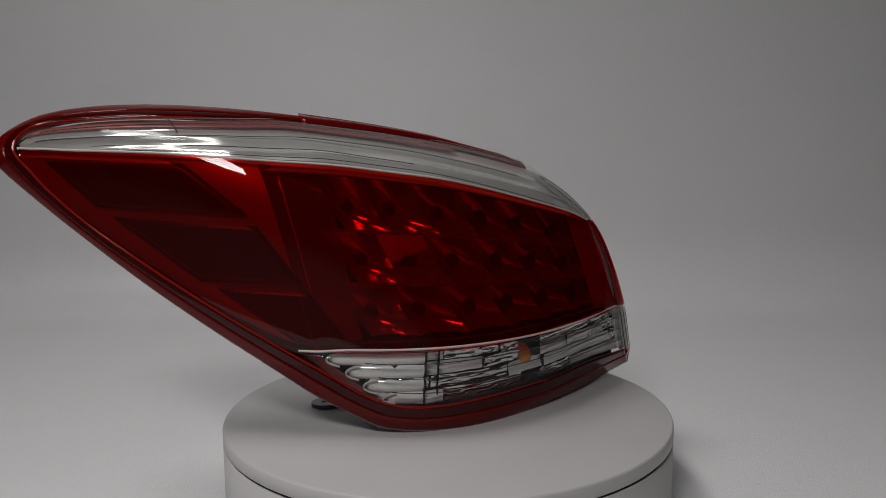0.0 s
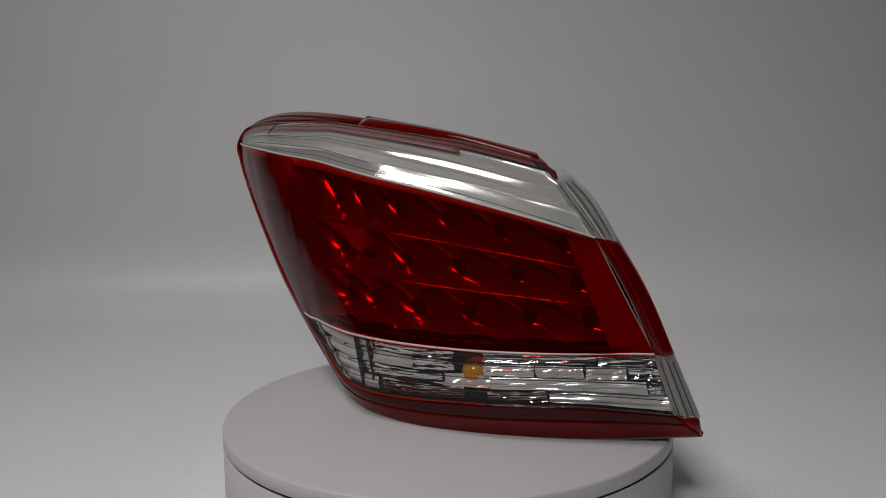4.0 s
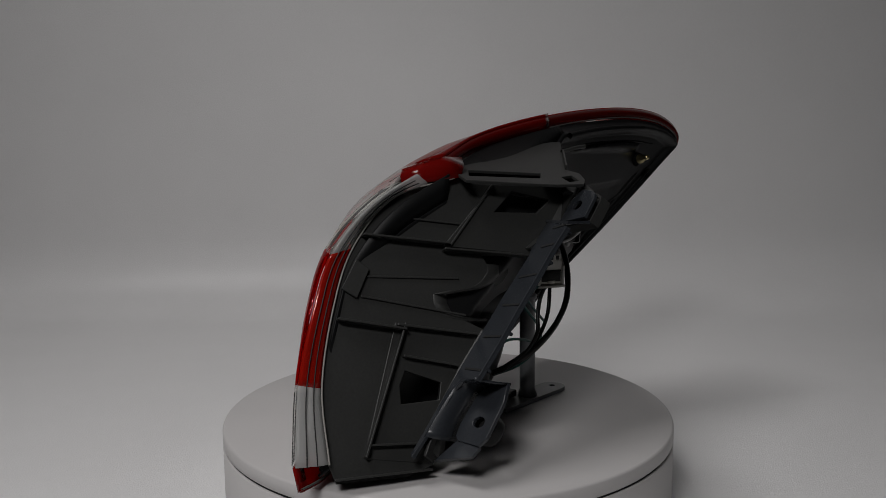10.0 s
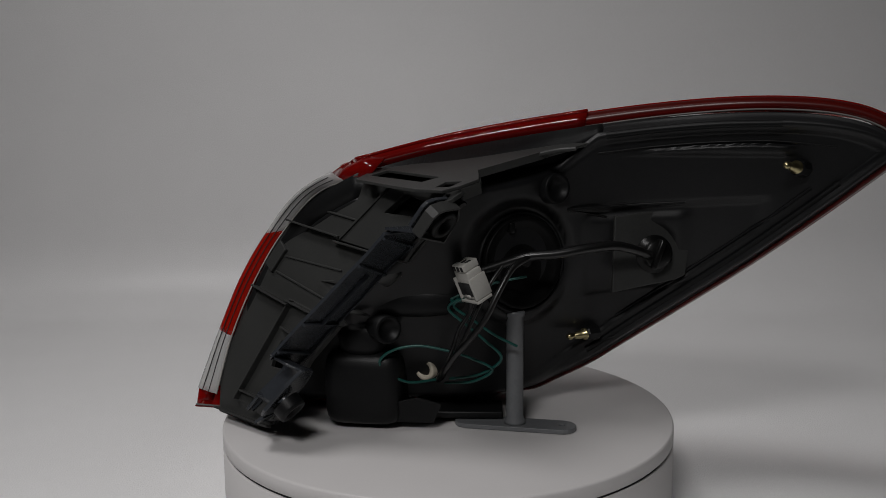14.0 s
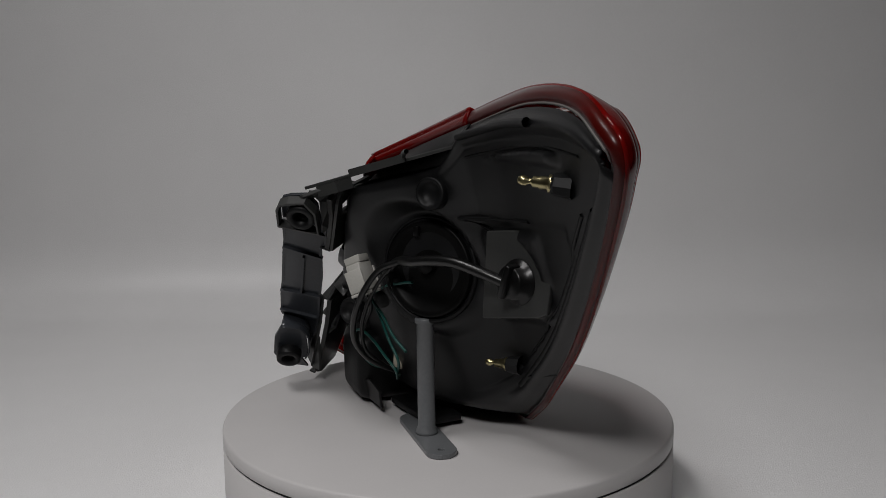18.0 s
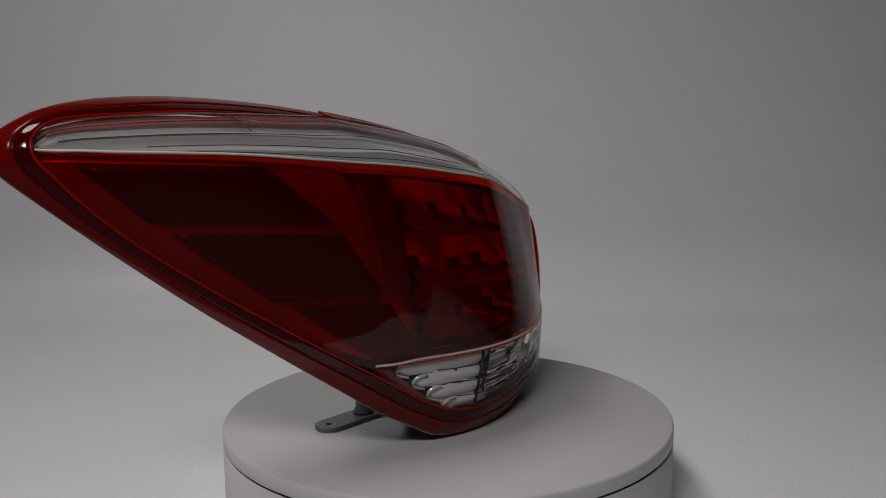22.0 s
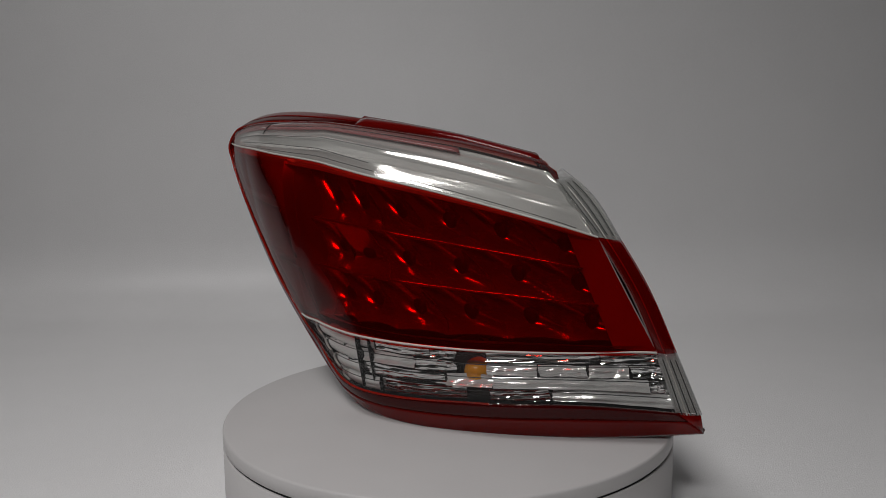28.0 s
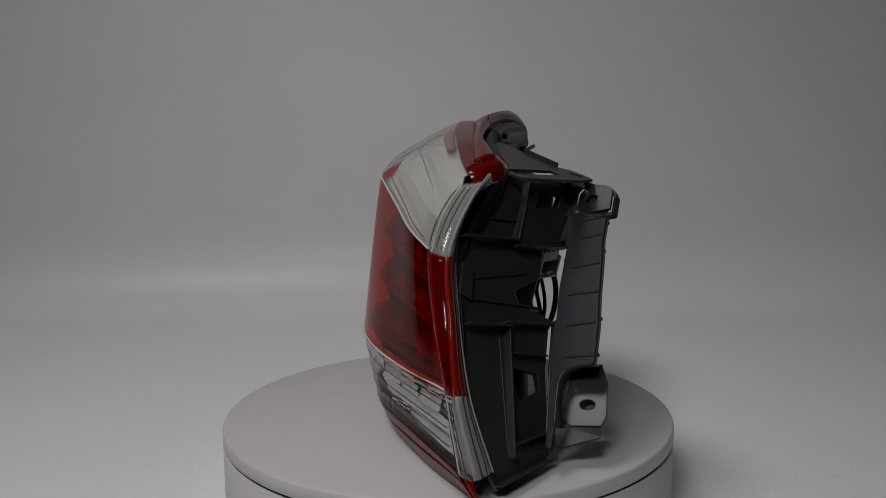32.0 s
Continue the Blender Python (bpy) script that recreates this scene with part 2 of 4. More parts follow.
# ---------------- the tail lamp ----------------
# control curves of the lens, in millimetres: along the lamp, out of its face, up
RIM = [(-176.6, -39, 6.9), (-150.5, -28.3, 3.1), (-111.3, -3.8, 0.5), (-60.9, 22.2, -0.6), (-10.2, 40.6, 0), (29.5, 41.9, 0.9), (59.2, 36.3, 5.2), (80.8, 31.7, 16.8),
     (102.6, 26, 29.8), (123.6, 20.3, 45.4), (163.9, 8.8, 75.4), (203.6, -5.7, 106.6), (243, -21.9, 140.6), (268.6, -33.1, 164), (283.9, -40.7, 178.9), (288.7, -43.8,
     186.2), (288, -45.7, 194.7), (278.9, -46.5, 203.3), (260.4, -43.6, 212.2), (233.1, -39.4, 217.3), (194.3, -34, 218.8), (146.8, -25.9, 216.3), (98.4, -21.4, 211),
     (50, -20.6, 203.9), (-0.5, -24.1, 194.7), (-51.2, -36.6, 182)]
RIM_SWELL = [0, 0, 0.5, 1, 1, 1, 1, 1, 1, 1, 1, 1, 1.0, 0.8, 0.6, 0.5, 0.5, 0.5, 0.6, 0.8, 1.0, 0.8, 0.5, 0.3, 0, 0]
FLANGE_WIDTH = [2, 2, 3, 3, 3, 3, 3, 3, 3, 3, 3.5, 4, 4, 5, 6, 7, 7.5, 7.5, 7.5, 7.5, 7.5, 8, 8.5, 9, 9, 8]
FACE_EDGE = [(-164.6, -26, 21), (-147.2, -13.5, 22.8), (-111.7, 8.9, 25), (-62, 35.8, 23.9), (-12.1, 48.9, 21.4), (27.8, 54.2, 20.9), (54.9, 50.1, 23.4), (76.1, 43, 32),
     (96.7, 35.9, 45.7), (116.6, 31.8, 58.8), (154.8, 19.9, 84.3), (193.5, 4.3, 111.8), (232, -11.3, 141.8), (255.6, -20.5, 164.4), (267.8, -25.6, 179), (275.2, -28.9,
     189.1), (274.3, -31.8, 198), (265.6, -32.1, 205.4), (250.7, -29.9, 208.4), (226.5, -21.3, 210), (195.5, -13.3, 211.2), (148.1, -9.7, 209.7), (97.8, -15.3, 205.8),
     (49.4, -19.9, 200.5), (-1.4, -24, 193), (-60.4, -31.1, 180)]
MAIN_LO = [(-152.6, -18.5, 60.3), (-125, 2.1, 60.2), (-90.4, 23.6, 60.7), (-50.4, 45.2, 60.9), (-10.3, 58.5, 61.2), (30, 62.9, 62.3), (65.5, 54.6, 62.4), (96.2, 42.4,
     62.7), (114, 35.3, 62.5), (154.8, 19.9, 84.3), (193.5, 4.3, 111.8), (232, -11.3, 141.8), (255.6, -20.5, 164.4), (267.8, -25.6, 179), (274.3, -29, 190.6)]
MAIN_HI = [(-117.3, -5.1, 132.6), (-92, 10.2, 141.7), (-52.7, 24.9, 152.4), (-13, 39.6, 162.4), (22.5, 50.2, 170.1), (58.1, 46, 175.5), (88.3, 39.6, 179.7), (123.9, 31.9,
     182.7), (149.7, 27.6, 185), (185.7, 17.2, 188.3), (216, 3.7, 189.9), (241.1, -10.3, 190.8), (257, -19.9, 191.7), (266.9, -26.6, 191.9), (273.8, -31.2, 192.5)]
TOP_HI = [(-60.4, -31.1, 180), (-37, -28.2, 185.2), (-1.4, -24, 193), (29.2, -22, 197.3), (59.7, -19.4, 201.2), (97.8, -15.3, 205.8), (125, -12.4, 208.6), (148.1, -9.7,
     209.7), (172.3, -11.1, 210), (195.5, -12.3, 210.4), (218.7, -19, 210.1), (240.9, -26.3, 208.6), (257, -31.3, 206.8), (267.2, -32.3, 203.9), (274.3, -31.8, 198)]
SIG_LO = [(-164.6, -26, 21), (-147.2, -13.5, 22.8), (-111.7, 8.9, 25), (-62, 35.8, 23.9), (-12.1, 48.9, 21.4), (27.8, 54.2, 20.9), (54.9, 50.1, 23.4), (76.1, 43, 32),
     (96.7, 35.9, 45.7), (111.2, 33.1, 57.4)]
SIG_HI = [(-152.6, -18.5, 60.3), (-138.9, -8.7, 60.6), (-106.4, 13.6, 59.8), (-60.6, 40.3, 60.1), (-12.3, 58, 61.2), (30, 62.9, 62.3), (62.6, 55.5, 62.5), (86.3, 47.1,
     62.8), (102, 40.9, 62.1), (114, 35.3, 62.5)]
END_IN = [(-164.6, -26, 20.5), (-152.6, -18.5, 60.3), (-138.5, -10, 98.4), (-117.3, -5.1, 132.6), (-89.8, -12, 157.9), (-60.4, -31.1, 179.5)]
END_OUT = [(-176.1, -34.6, 19.6), (-162.7, -23.6, 60.5), (-146.4, -19.1, 98.7), (-127.7, -16, 129.6), (-99.7, -26.2, 159.4), (-53.5, -41.9, 183.7)]
PANEL_EDGE = [(-159, -42, 18), (-151, -29, 57), (-134, -21.5, 98), (-113, -18, 132), (-84, -25, 160), (-48, -44, 171)]
PANEL_AT, PANEL_OUT = Vector((-61.9, -59, 106.1)), Vector((-0.464, -0.820, 0.336)).normalized()
FLANGE_AT, FLANGE_OUT = Vector((-51, -97.4, 103.8)), Vector((-0.60, 0.45, 0.645)).normalized()
PAD_OUT = Vector((-0.72, 0.23, 0.66)).normalized()
GUSSET_WAY = Vector((0.987, 0.036, -0.159))
EAR_OUT = Vector((-0.70, 0.42, 0.58)).normalized()


def on_plane(q, at, out, lift=0.0):
    q = Vector(q)
    return q - out * (q - at).dot(out) + out * lift


def panel_depth(q):
    """How far back the side panel lies at a place along and up."""
    return PANEL_AT.y + (-0.464 * (q.x - PANEL_AT.x) + 0.336 * (q.z - PANEL_AT.z)) / 0.820


class Sheet:
    """A bulged patch between two control curves that can be asked for points (u along, w up) and set back behind its surface."""

    def __init__(self, lo, hi, bulge, out, power=3.2, peak=0.0):
        self.a, self.b, self.bulge, self.out, self.power, self.peak = spline(lo, 24), spline(hi, 24), bulge, Vector(out), power, peak

    def at(self, u, w, back=0.0):
        x = max(0.0, min(1.0, u)) * (len(self.a) - 1)
        i = min(int(x), len(self.a) - 2)
        p = self.a[i].lerp(self.a[i + 1], x - i)
        q = self.b[i].lerp(self.b[i + 1], x - i)
        if self.peak:
            rise = 1 - ((self.peak - w) / self.peak) ** 2 if w < self.peak else 1 - ((w - self.peak) / (1 - self.peak)) ** 3
            rise *= (0.1 + 0.9 * max(0.0, min(1.0, (u - 0.33) / 0.12))) * (1 - 0.75 * max(0.0, min(1.0, (u - 0.5) / 0.2)))
        else:
            rise = 1 - abs(2 * w - 1) ** self.power
        lift = self.bulge * rise * min(1, (p - q).length / 70)
        r = p.lerp(q, w) + self.out * (lift - back)
        if back > 0:
            r.y = max(r.y, min(r.y + back - 2, panel_depth(r) + 5))
        return r

    def patch(self, u0, u1, w0, w1, cols, rows, back):
        """back: a number, or a function of (a, b) in 0..1 over the patch."""
        f = back if callable(back) else (lambda a, b: back)
        return [[self.at(u0 + (u1 - u0) * i / cols, w0 + (w1 - w0) * j / rows, f(i / cols, j / rows)) for i in range(cols + 1)] for j in range(rows + 1)]


MAIN = Sheet(MAIN_LO, MAIN_HI, 9.3, (0, 1, 0), peak=0.68)
UPPER = Sheet(MAIN_HI, TOP_HI, 9.0, (0, 0.55, 0.83))
SIGNAL = Sheet(SIG_LO, SIG_HI, 0.8, (0, 1, 0))


def rim_band():
    a, b, sw = spline(RIM, 8), spline(FACE_EDGE, 8), spline([(v, 0, 0) for v in RIM_SWELL], 8)
    rows = []
    mid = Vector((60, 0, 120))
    for j in range(11):
        w = j / 10
        row = []
        for i, (p, q) in enumerate(zip(a, b)):
            t = a[min(i + 1, len(a) - 1)] - a[max(i - 1, 0)]
            side = Vector((t.z, 0, -t.x)).normalized()
            if side.dot(p - mid) < 0:
                side = -side
            row.append(p.lerp(q, w) + (side * sw[i].x + Vector((0, 0.6, 0))) * (1 - (2 * w - 1) ** 2))
        rows.append(row)
    return rows


def build_lens(lamp):
    band = rim_band()
    part("rim", grid(band[:7]), RED_RIM, lamp, "dark red moulded edge of the lens", thick=2.2)
    part("rim_groove", grid(band[6:]), RED_GROOVE, lamp, "dark maroon step inside the lens edge", thick=2.0)
    part("rim_line", tube([p + Vector((0, 0.5, 0)) for p in spline(FACE_EDGE[3:], 8)], 0.9, 1, 6), RED_GLOW, lamp, "thin bright orange-red line round the lens face")
    part("brake_lens", grid(MAIN.patch(0, 1, -0.02, 1, 110, 18, 0)), RED_LENS, lamp, "glossy red see-through lens")
    part("upper_lens", grid(UPPER.patch(0, 1, 0, 1, 110, 12, 0)), CLEAR_LENS, lamp, "clear polished lens")
    part("upper_band", grid(UPPER.patch(0.0, 0.93, 0.80, 1.0, 100, 4, -0.5)), RED_STRIP, lamp, "translucent brownish red band along the upper edge")
    signal = part("signal_lens", grid(SIGNAL.patch(0, 1, 0, 1, 90, 40, lambda a, b: 1.6 * abs(math.sin(4 * math.pi * b)) - 1.2)), RIBBED_LENS, lamp, "clear lens with moulded horizontal ribs")
    # seam lines where the colours meet
    for name, sheet, w, mat in (("upper_seam", UPPER, 0.0, SEAM), ("signal_seam", SIGNAL, 1.0, SEAM)):
        line = [sheet.at(i / 60, w, -0.2) for i in range(61)]
        part(name, tube(line, 0.75, 1, 6), mat, lamp, "thin pale moulding line between the lens colours")
    for k in range(1, 4):
        part("lens_rib", tube([SIGNAL.at(0.02 + (0.62 + 0.03 * k) * i / 60, k / 4, -0.7) for i in range(61)], 0.3, 1, 6), LED_DARK, signal, "thin dark rib line on the clear lens")
    # wrap-round end of the lens, in its three colours
    e0, e1 = spline(END_IN, 10), spline(END_OUT, 10)
    n = len(e0)
    for name, i0, i1, mat in (("end_lens", 0, 10, CLEAR_LENS), ("end_lens", 10, 30, RED_LENS), ("end_lens", 30, n - 7, CLEAR_LENS)):
        rows = []
        for j in range(9):
            w = j / 8
            rows.append([e0[i].lerp(e1[i], w) + Vector((-0.7, 0.5, 0)) * (2.2 * (1 - (2 * w - 1) ** 2) + (0.5 if 0.3 < w < 0.45 else 0)) for i in range(i0, i1 + 1)])
        part(name, grid(rows), mat, lamp, "clear lens end" if mat is CLEAR_LENS else "red lens end", thick=1.2)
        rows = [[e0[i].lerp(e1[i], w) + Vector((2.5, -2.0, 0)) + Vector((0.3, -0.3, 0)) * (1.5 * math.sin(11 * w)) for i in range(i0, i1 + 1)] for w in (0, 0.2, 0.4, 0.6, 0.8, 1)]
        part("end_backing", grid(rows), END_SILVER if mat is CLEAR_LENS else SHELL, lamp, "bright silver backing")
    inner = spline(PANEL_EDGE, 10)
    for i0, i1, mat, label in ((0, 10, MILKY_LENS, "milky clear back edge of the lens"), (10, 30, RED_GLOW, "bright red back edge of the lens"), (30, n - 5, MILKY_LENS, "milky clear back edge of the lens")):
        rows = [[e1[i].lerp(inner[i], w) + Vector((0, -1.2 - 1.5 * math.sin(math.pi * w) + (0.8 if 0.4 < w < 0.5 else 0), 0)) for i in range(i0, i1 + 1)] for w in (0, 0.12, 0.25, 0.42, 0.47, 0.6, 0.8, 1)]
        part("end_flange", grid(rows), mat, lamp, label, thick=1.0)
    for w in (0.3, 0.62):
        part("flange_line", tube([p.lerp(q, w) + Vector((-0.3, -3.2, 0)) for p, q in zip(e1[:n - 5], inner)], 0.35, 1, 5), LED_DARK, lamp, "thin dark line in the lens edge")
    part("end_bead", tube([p + Vector((0, -2.5, 0)) for p in inner], 0.55, 1, 6), BEAD_PALE, lamp, "thin grey seal between lens and side panel")
    for k in (0.32,):
        part("end_rib", tube([e0[i].lerp(e1[i], k) + Vector((-1.6, 1.2, 0)) for i in range(0, n - 7, 2)], 0.4, 1, 5), SEAM, lamp)
    for k in (0.12, 0.5, 0.78):
        part("end_line", tube([e0[i].lerp(e1[i], k) + Vector((-1.2, 0.9, 0)) for i in list(range(0, 10)) ], 0.35, 1, 5), LED_DARK, lamp, "thin dark line in the clear lens end")
        part("end_line", tube([e0[i].lerp(e1[i], k) + Vector((-1.2, 0.9, 0)) for i in range(31, n - 7)], 0.35, 1, 5), LED_DARK, lamp, "thin dark line in the clear lens end")
    # red lower corner
    c = [RIM[0], END_OUT[0], FACE_EDGE[0], Vector(RIM[0]).lerp(Vector(RIM[1]), 0.35)]
    part("corner", grid([[Vector(c[0]), Vector(c[1])], [Vector(c[3]), Vector(c[2])]]), RED_RIM, lamp, thick=1.5)
    # raised red strip on the top edge
    a = [Vector(q) + Vector((0, -1.5, 0.6)) for q in RIM[22:]]
    b = [p.lerp(Vector(q), 0.5) + Vector((0, 1.0, 1.8)) for p, q in zip(a, FACE_EDGE[22:])]
    d = [p.lerp(Vector(q), 1.15) + Vector((0, 4.0, 0.4)) for p, q in zip(a, FACE_EDGE[22:])]
    part("top_strip", grid([spline(a, 8), [p + Vector((0, 0, 1.6)) for p in spline(a, 8)], spline(b, 8), spline(d, 8)]), RED_RIM, lamp, "raised dark red strip along the upper edge", thick=1.5)
    skirt = spline(a, 8)
    part("strip_skirt", grid([skirt, [p + Vector((-1, -1.5, -4)) for p in skirt], [p + Vector((-2, -1.5, -9)) for p in skirt]]), RED_RIM, lamp, "dull red wall under the upper strip", thick=1.4)
    cap = [[(-70, -22, 176.5), (-60, -30, 180.5), (-50, -38, 184), (-34, -41, 183)], [(-75, -25, 172.5), (-62, -34, 176), (-51, -42, 179), (-38, -46, 178)], [(-76, -27.5, 166), (-65, -36.5, 168.5), (-55, -44, 170.5), (-44, -48, 171)]]
    part("strip_end", grid([[Vector(q) for q in row] for row in cap]), RED_RIM, lamp, "dark red cap at the end of the upper strip", thick=1.2)
    # bright red back flange inside the rim, and the sealing bead along it
    outer = spline(RIM, 6)
    wide = spline([(v, 0, 0) for v in FLANGE_WIDTH], 6)
    ring = []
    for i, p in enumerate(outer):
        t = outer[min(i + 1, len(outer) - 1)] - outer[max(i - 1, 0)]
        side = Vector((-t.z, 0, t.x)).normalized()
        if side.dot(Vector((60, 0, 120)) - p) < 0:
            side = -side
        ring.append(p + side * wide[i].x + Vector((0, -1.5, 0)))
    part("back_flange", grid([outer, [p.lerp(q, 0.5) + Vector((0, -2.0, 0)) for p, q in zip(outer, ring)], ring]), RED_BACK, lamp, "dark red back edge of the lens", thick=1.0)
    part("sealing_bead", tube([p + Vector((0, -0.6, 0)) for p in ring], 0.7, 1, 6), BEAD, lamp, "thin grey line of sealant round the back of the lens")


def build_insides(lamp):
    # silver liner behind the red lens
    part("liner", grid(MAIN.patch(0.50, 0.985, 0.03, 0.97, 50, 10, lambda a, b: 5.5 + 9 * max(0, 0.25 - a))), LINER, lamp, "satin silver reflector liner")
    part("bezel", grid(MAIN.patch(0.06, 0.40, 0.12, 0.92, 40, 4, 34)), LINER, lamp, "dark backing of the reflector field")
    part("bezel_edge", grid(MAIN.patch(0.0, 0.53, 0.0, 0.05, 44, 3, lambda a, b: 3 + 16 * (1 - b))), LINER, lamp)
    part("bezel_edge", grid(MAIN.patch(0.0, 0.53, 0.95, 1.0, 44, 3, lambda a, b: 3 + 16 * b)), LINER, lamp)
    part("bezel_side", grid(MAIN.patch(0.44, 0.53, 0.02, 0.98, 10, 14, lambda a, b: 20 - 17.5 * a)), SATIN, lamp, "bright sloping side wall of the reflector")
    part("bezel_side", grid(MAIN.patch(0.0, 0.065, 0.01, 0.99, 8, 10, lambda a, b: 1.5 + 8.5 * a)), SHELL, lamp)
    # three rows of reflector scoops with dark diodes
    rnd = random.Random(5)
    cols = 6
    for r in range(3):
        for c in range(cols):
            u0, u1 = 0.06 + 0.385 * c / cols, 0.06 + 0.385 * (c + 1) / cols
            w0, w1 = 0.06 + 0.88 * r / 3, 0.06 + 0.88 * (r + 1) / 3
            deep = 17 + rnd.uniform(-1.2, 1.2)
            skew = 0.62 + rnd.uniform(-0.05, 0.05)

            flat = (r, c) == (1, 4)

            def scoop(a, b, deep=deep, skew=skew, flat=flat):
                x = (a - skew) / (skew if a < skew else 1 - skew)
                y = (b - 0.34) / (0.34 if b < 0.34 else 0.66)
                if flat:
                    return 8 + deep * 0.8 * (1 - 0.15 * x * x - 0.85 * abs(y))
                return 8 + deep * (1 - (x * x + y * y) / 2)
            rows = [[MAIN.at(u0 + (u1 - u0) * (i / 16 + 0.4 * (j / 14 - 0.5)), w0 + (w1 - w0) * j / 14, scoop(i / 16, j / 14)) for i in range(17)] for j in range(15)]
            cell = part("reflector", grid(rows), REFLECTOR, lamp, "chromed scoop reflector")
            p = MAIN.at(u0 + (u1 - u0) * (skew - 0.03), w0 + (w1 - w0) * 0.42, 8 + deep * (0.72 if flat else 1.0))
            part("diode", lathe([(0, 1.4), (3.2, 1.3), (5.6, 0.7), (6.8, -0.5), (7.2, -3), (0, -3)], 18, p, (0.1, 0.97, -0.1)), LED_DARK, cell, "dark round diode")
        if r:
            w = 0.06 + 0.88 * r / 3
            part("ridge", grid(MAIN.patch(0.06, 0.45, w - 0.012, w + 0.012, 30, 2, lambda a, b: 7.5 + 3 * abs(2 * b - 1))), REFLECTOR, lamp, "bright edge between two reflector rows")
    # three dark panes with red bars between them
    for corners in (((258, 184.5), (178, 182.5), (142, 150), (229, 155.5)), ((220, 149), (137, 143.5), (112, 106.5), (170, 107.5)), ((161, 103.5), (107, 100), (83, 65.5), (113, 66))):
        rows = []
        for j in range(9):
            row = []
            for i in range(13):
                a, b = i / 12, j / 8
                top = Vector(corners[0]).lerp(Vector(corners[1]), a)
                low = Vector(corners[3]).lerp(Vector(corners[2]), a)
                s, z = top.lerp(low, b)
                row.append(face_point(s, z, 3.2))
            rows.append(row)
        part("dark_pane", grid(rows), PANE, lamp, "dark smoky pane behind the red lens", thick=1.0)
    # silver steps and a red bar behind the clear upper lens
    liner = part("upper_liner", grid(UPPER.patch(0.002, 0.985, 0.0, 0.80, 110, 72, lambda a, b: 4.5 + 2.2 * (abs(math.sin(math.pi * (3.1 * b + 0.35 * a))) ** 0.8) + 0.5 * math.sin(13 * b + 5 * a) + 0.22 * math.sin(31 * b - 9 * a) + 1.2 * math.sin(2.5 * a + 3 * b))), SATIN_UP, lamp, "smooth fluted satin chrome reflector")
    part("red_bar", grid(UPPER.patch(0.16, 0.93, 0.665, 0.765, 70, 3, lambda a, b: 3.4 - 0.6 * math.sin(math.pi * b))), RED_BAR, lamp, "dull red reflector bar edged in cream", thick=0.6)
    part("pink_strip", grid(UPPER.patch(0.03, 0.97, 0.79, 0.99, 70, 4, lambda a, b: 3.0 - 0.8 * math.sin(math.pi * b))), PINK_BAR, lamp, "dull pinkish strip under the upper edge")
    # dark tubes added to draw the dark reflections along the reflector steps
    for w, u0, u1 in ((0.05, 0.03, 0.97), (0.17, 0.3, 0.75), (0.40, 0.10, 0.9)):
        part("step_line", tube([UPPER.at(u0 + (u1 - u0) * i / 40, w + 0.05 * math.sin(3 * i / 40), 3.2) for i in range(41)], 0.26, 1, 5), LED_DARK, liner, "thin dark line put in for the reflection along a reflector step")
    part("moulded_tick", tube([UPPER.at(0.616, 0.85, -0.4), UPPER.at(0.618, 0.6, -0.4), UPPER.at(0.62, 0.38, -0.4)], 0.35, 6, 6), LED_DARK, lamp, "short moulded tick on the clear lens")
    # bright chrome blocks of uneven length in four rows, parted by dark joints; an opening shows the bulb
    rnd = random.Random(11)
    for r in range(4):
        u = 0.025
        while u < 0.70:
            u1 = min(u + rnd.choice((0.07, 0.11, 0.16, 0.24)), 0.725)
            mirror = rnd.random() < 0.45
            t1, t2, cv, off = rnd.uniform(-2, 2), rnd.uniform(-2.5, 1.0) if mirror else rnd.uniform(0.5, 4), rnd.uniform(-1.5, 1.5), rnd.uniform(0, 1.5)
            w0, w1 = 0.02 + 0.243 * r, 0.02 + 0.243 * (r + 0.9)
            wave = lambda a, b, t1=t1, t2=t2, cv=cv, off=off: 7 + off + t1 * (a - 0.5) + t2 * (b - 0.5) + cv * math.sin(math.pi * b) + 0.9 * math.sin(7 * a + 3 * cv) * (b + 0.3) + 0.35 * math.sin(19 * a + 5 * b + t1) + 0.28 * math.sin(15 * b + 4 * a + t2) + 0.10 * math.sin(34 * b - 6 * a + cv)
            if not (u < 0.375 and u1 > 0.345 and r != 1):
                part("facet", grid(SIGNAL.patch(u, u1 - 0.003, w0, w1, 30, 20, wave)), MIRROR if mirror else FACET, lamp)
            else:
                for v0, v1 in ((u, 0.34), (0.385, u1 - 0.003)):
                    if v1 - v0 > 0.012:
                        part("facet", grid(SIGNAL.patch(v0, v1, w0, w1, 16, 20, wave)), MIRROR if mirror else FACET, lamp)
            u = u1
    for w in (0.965, 0.995):
        part("bright_rail", tube([SIGNAL.at(0.03 + 0.92 * i / 60, w, 2.5) for i in range(61)], 0.55, 1, 6), FACET, lamp, "bright rail under the lens seam")
    part("signal_liner", grid(SIGNAL.patch(0.02, 0.99, -0.02, 1.02, 40, 6, 22)), LED_DARK, lamp)
    for k, s in enumerate((35.5, 26)):
        part("signal_divider", grid([[sheet_point(SIGNAL, s, 22 + 4.9 * w, 3 + 2.5 * (k % 2)), sheet_point(SIGNAL, s - 1.5, 22 + 4.9 * w, 17)] for w in range(9)]), BLACK_GLOSS, lamp, thick=0.8)
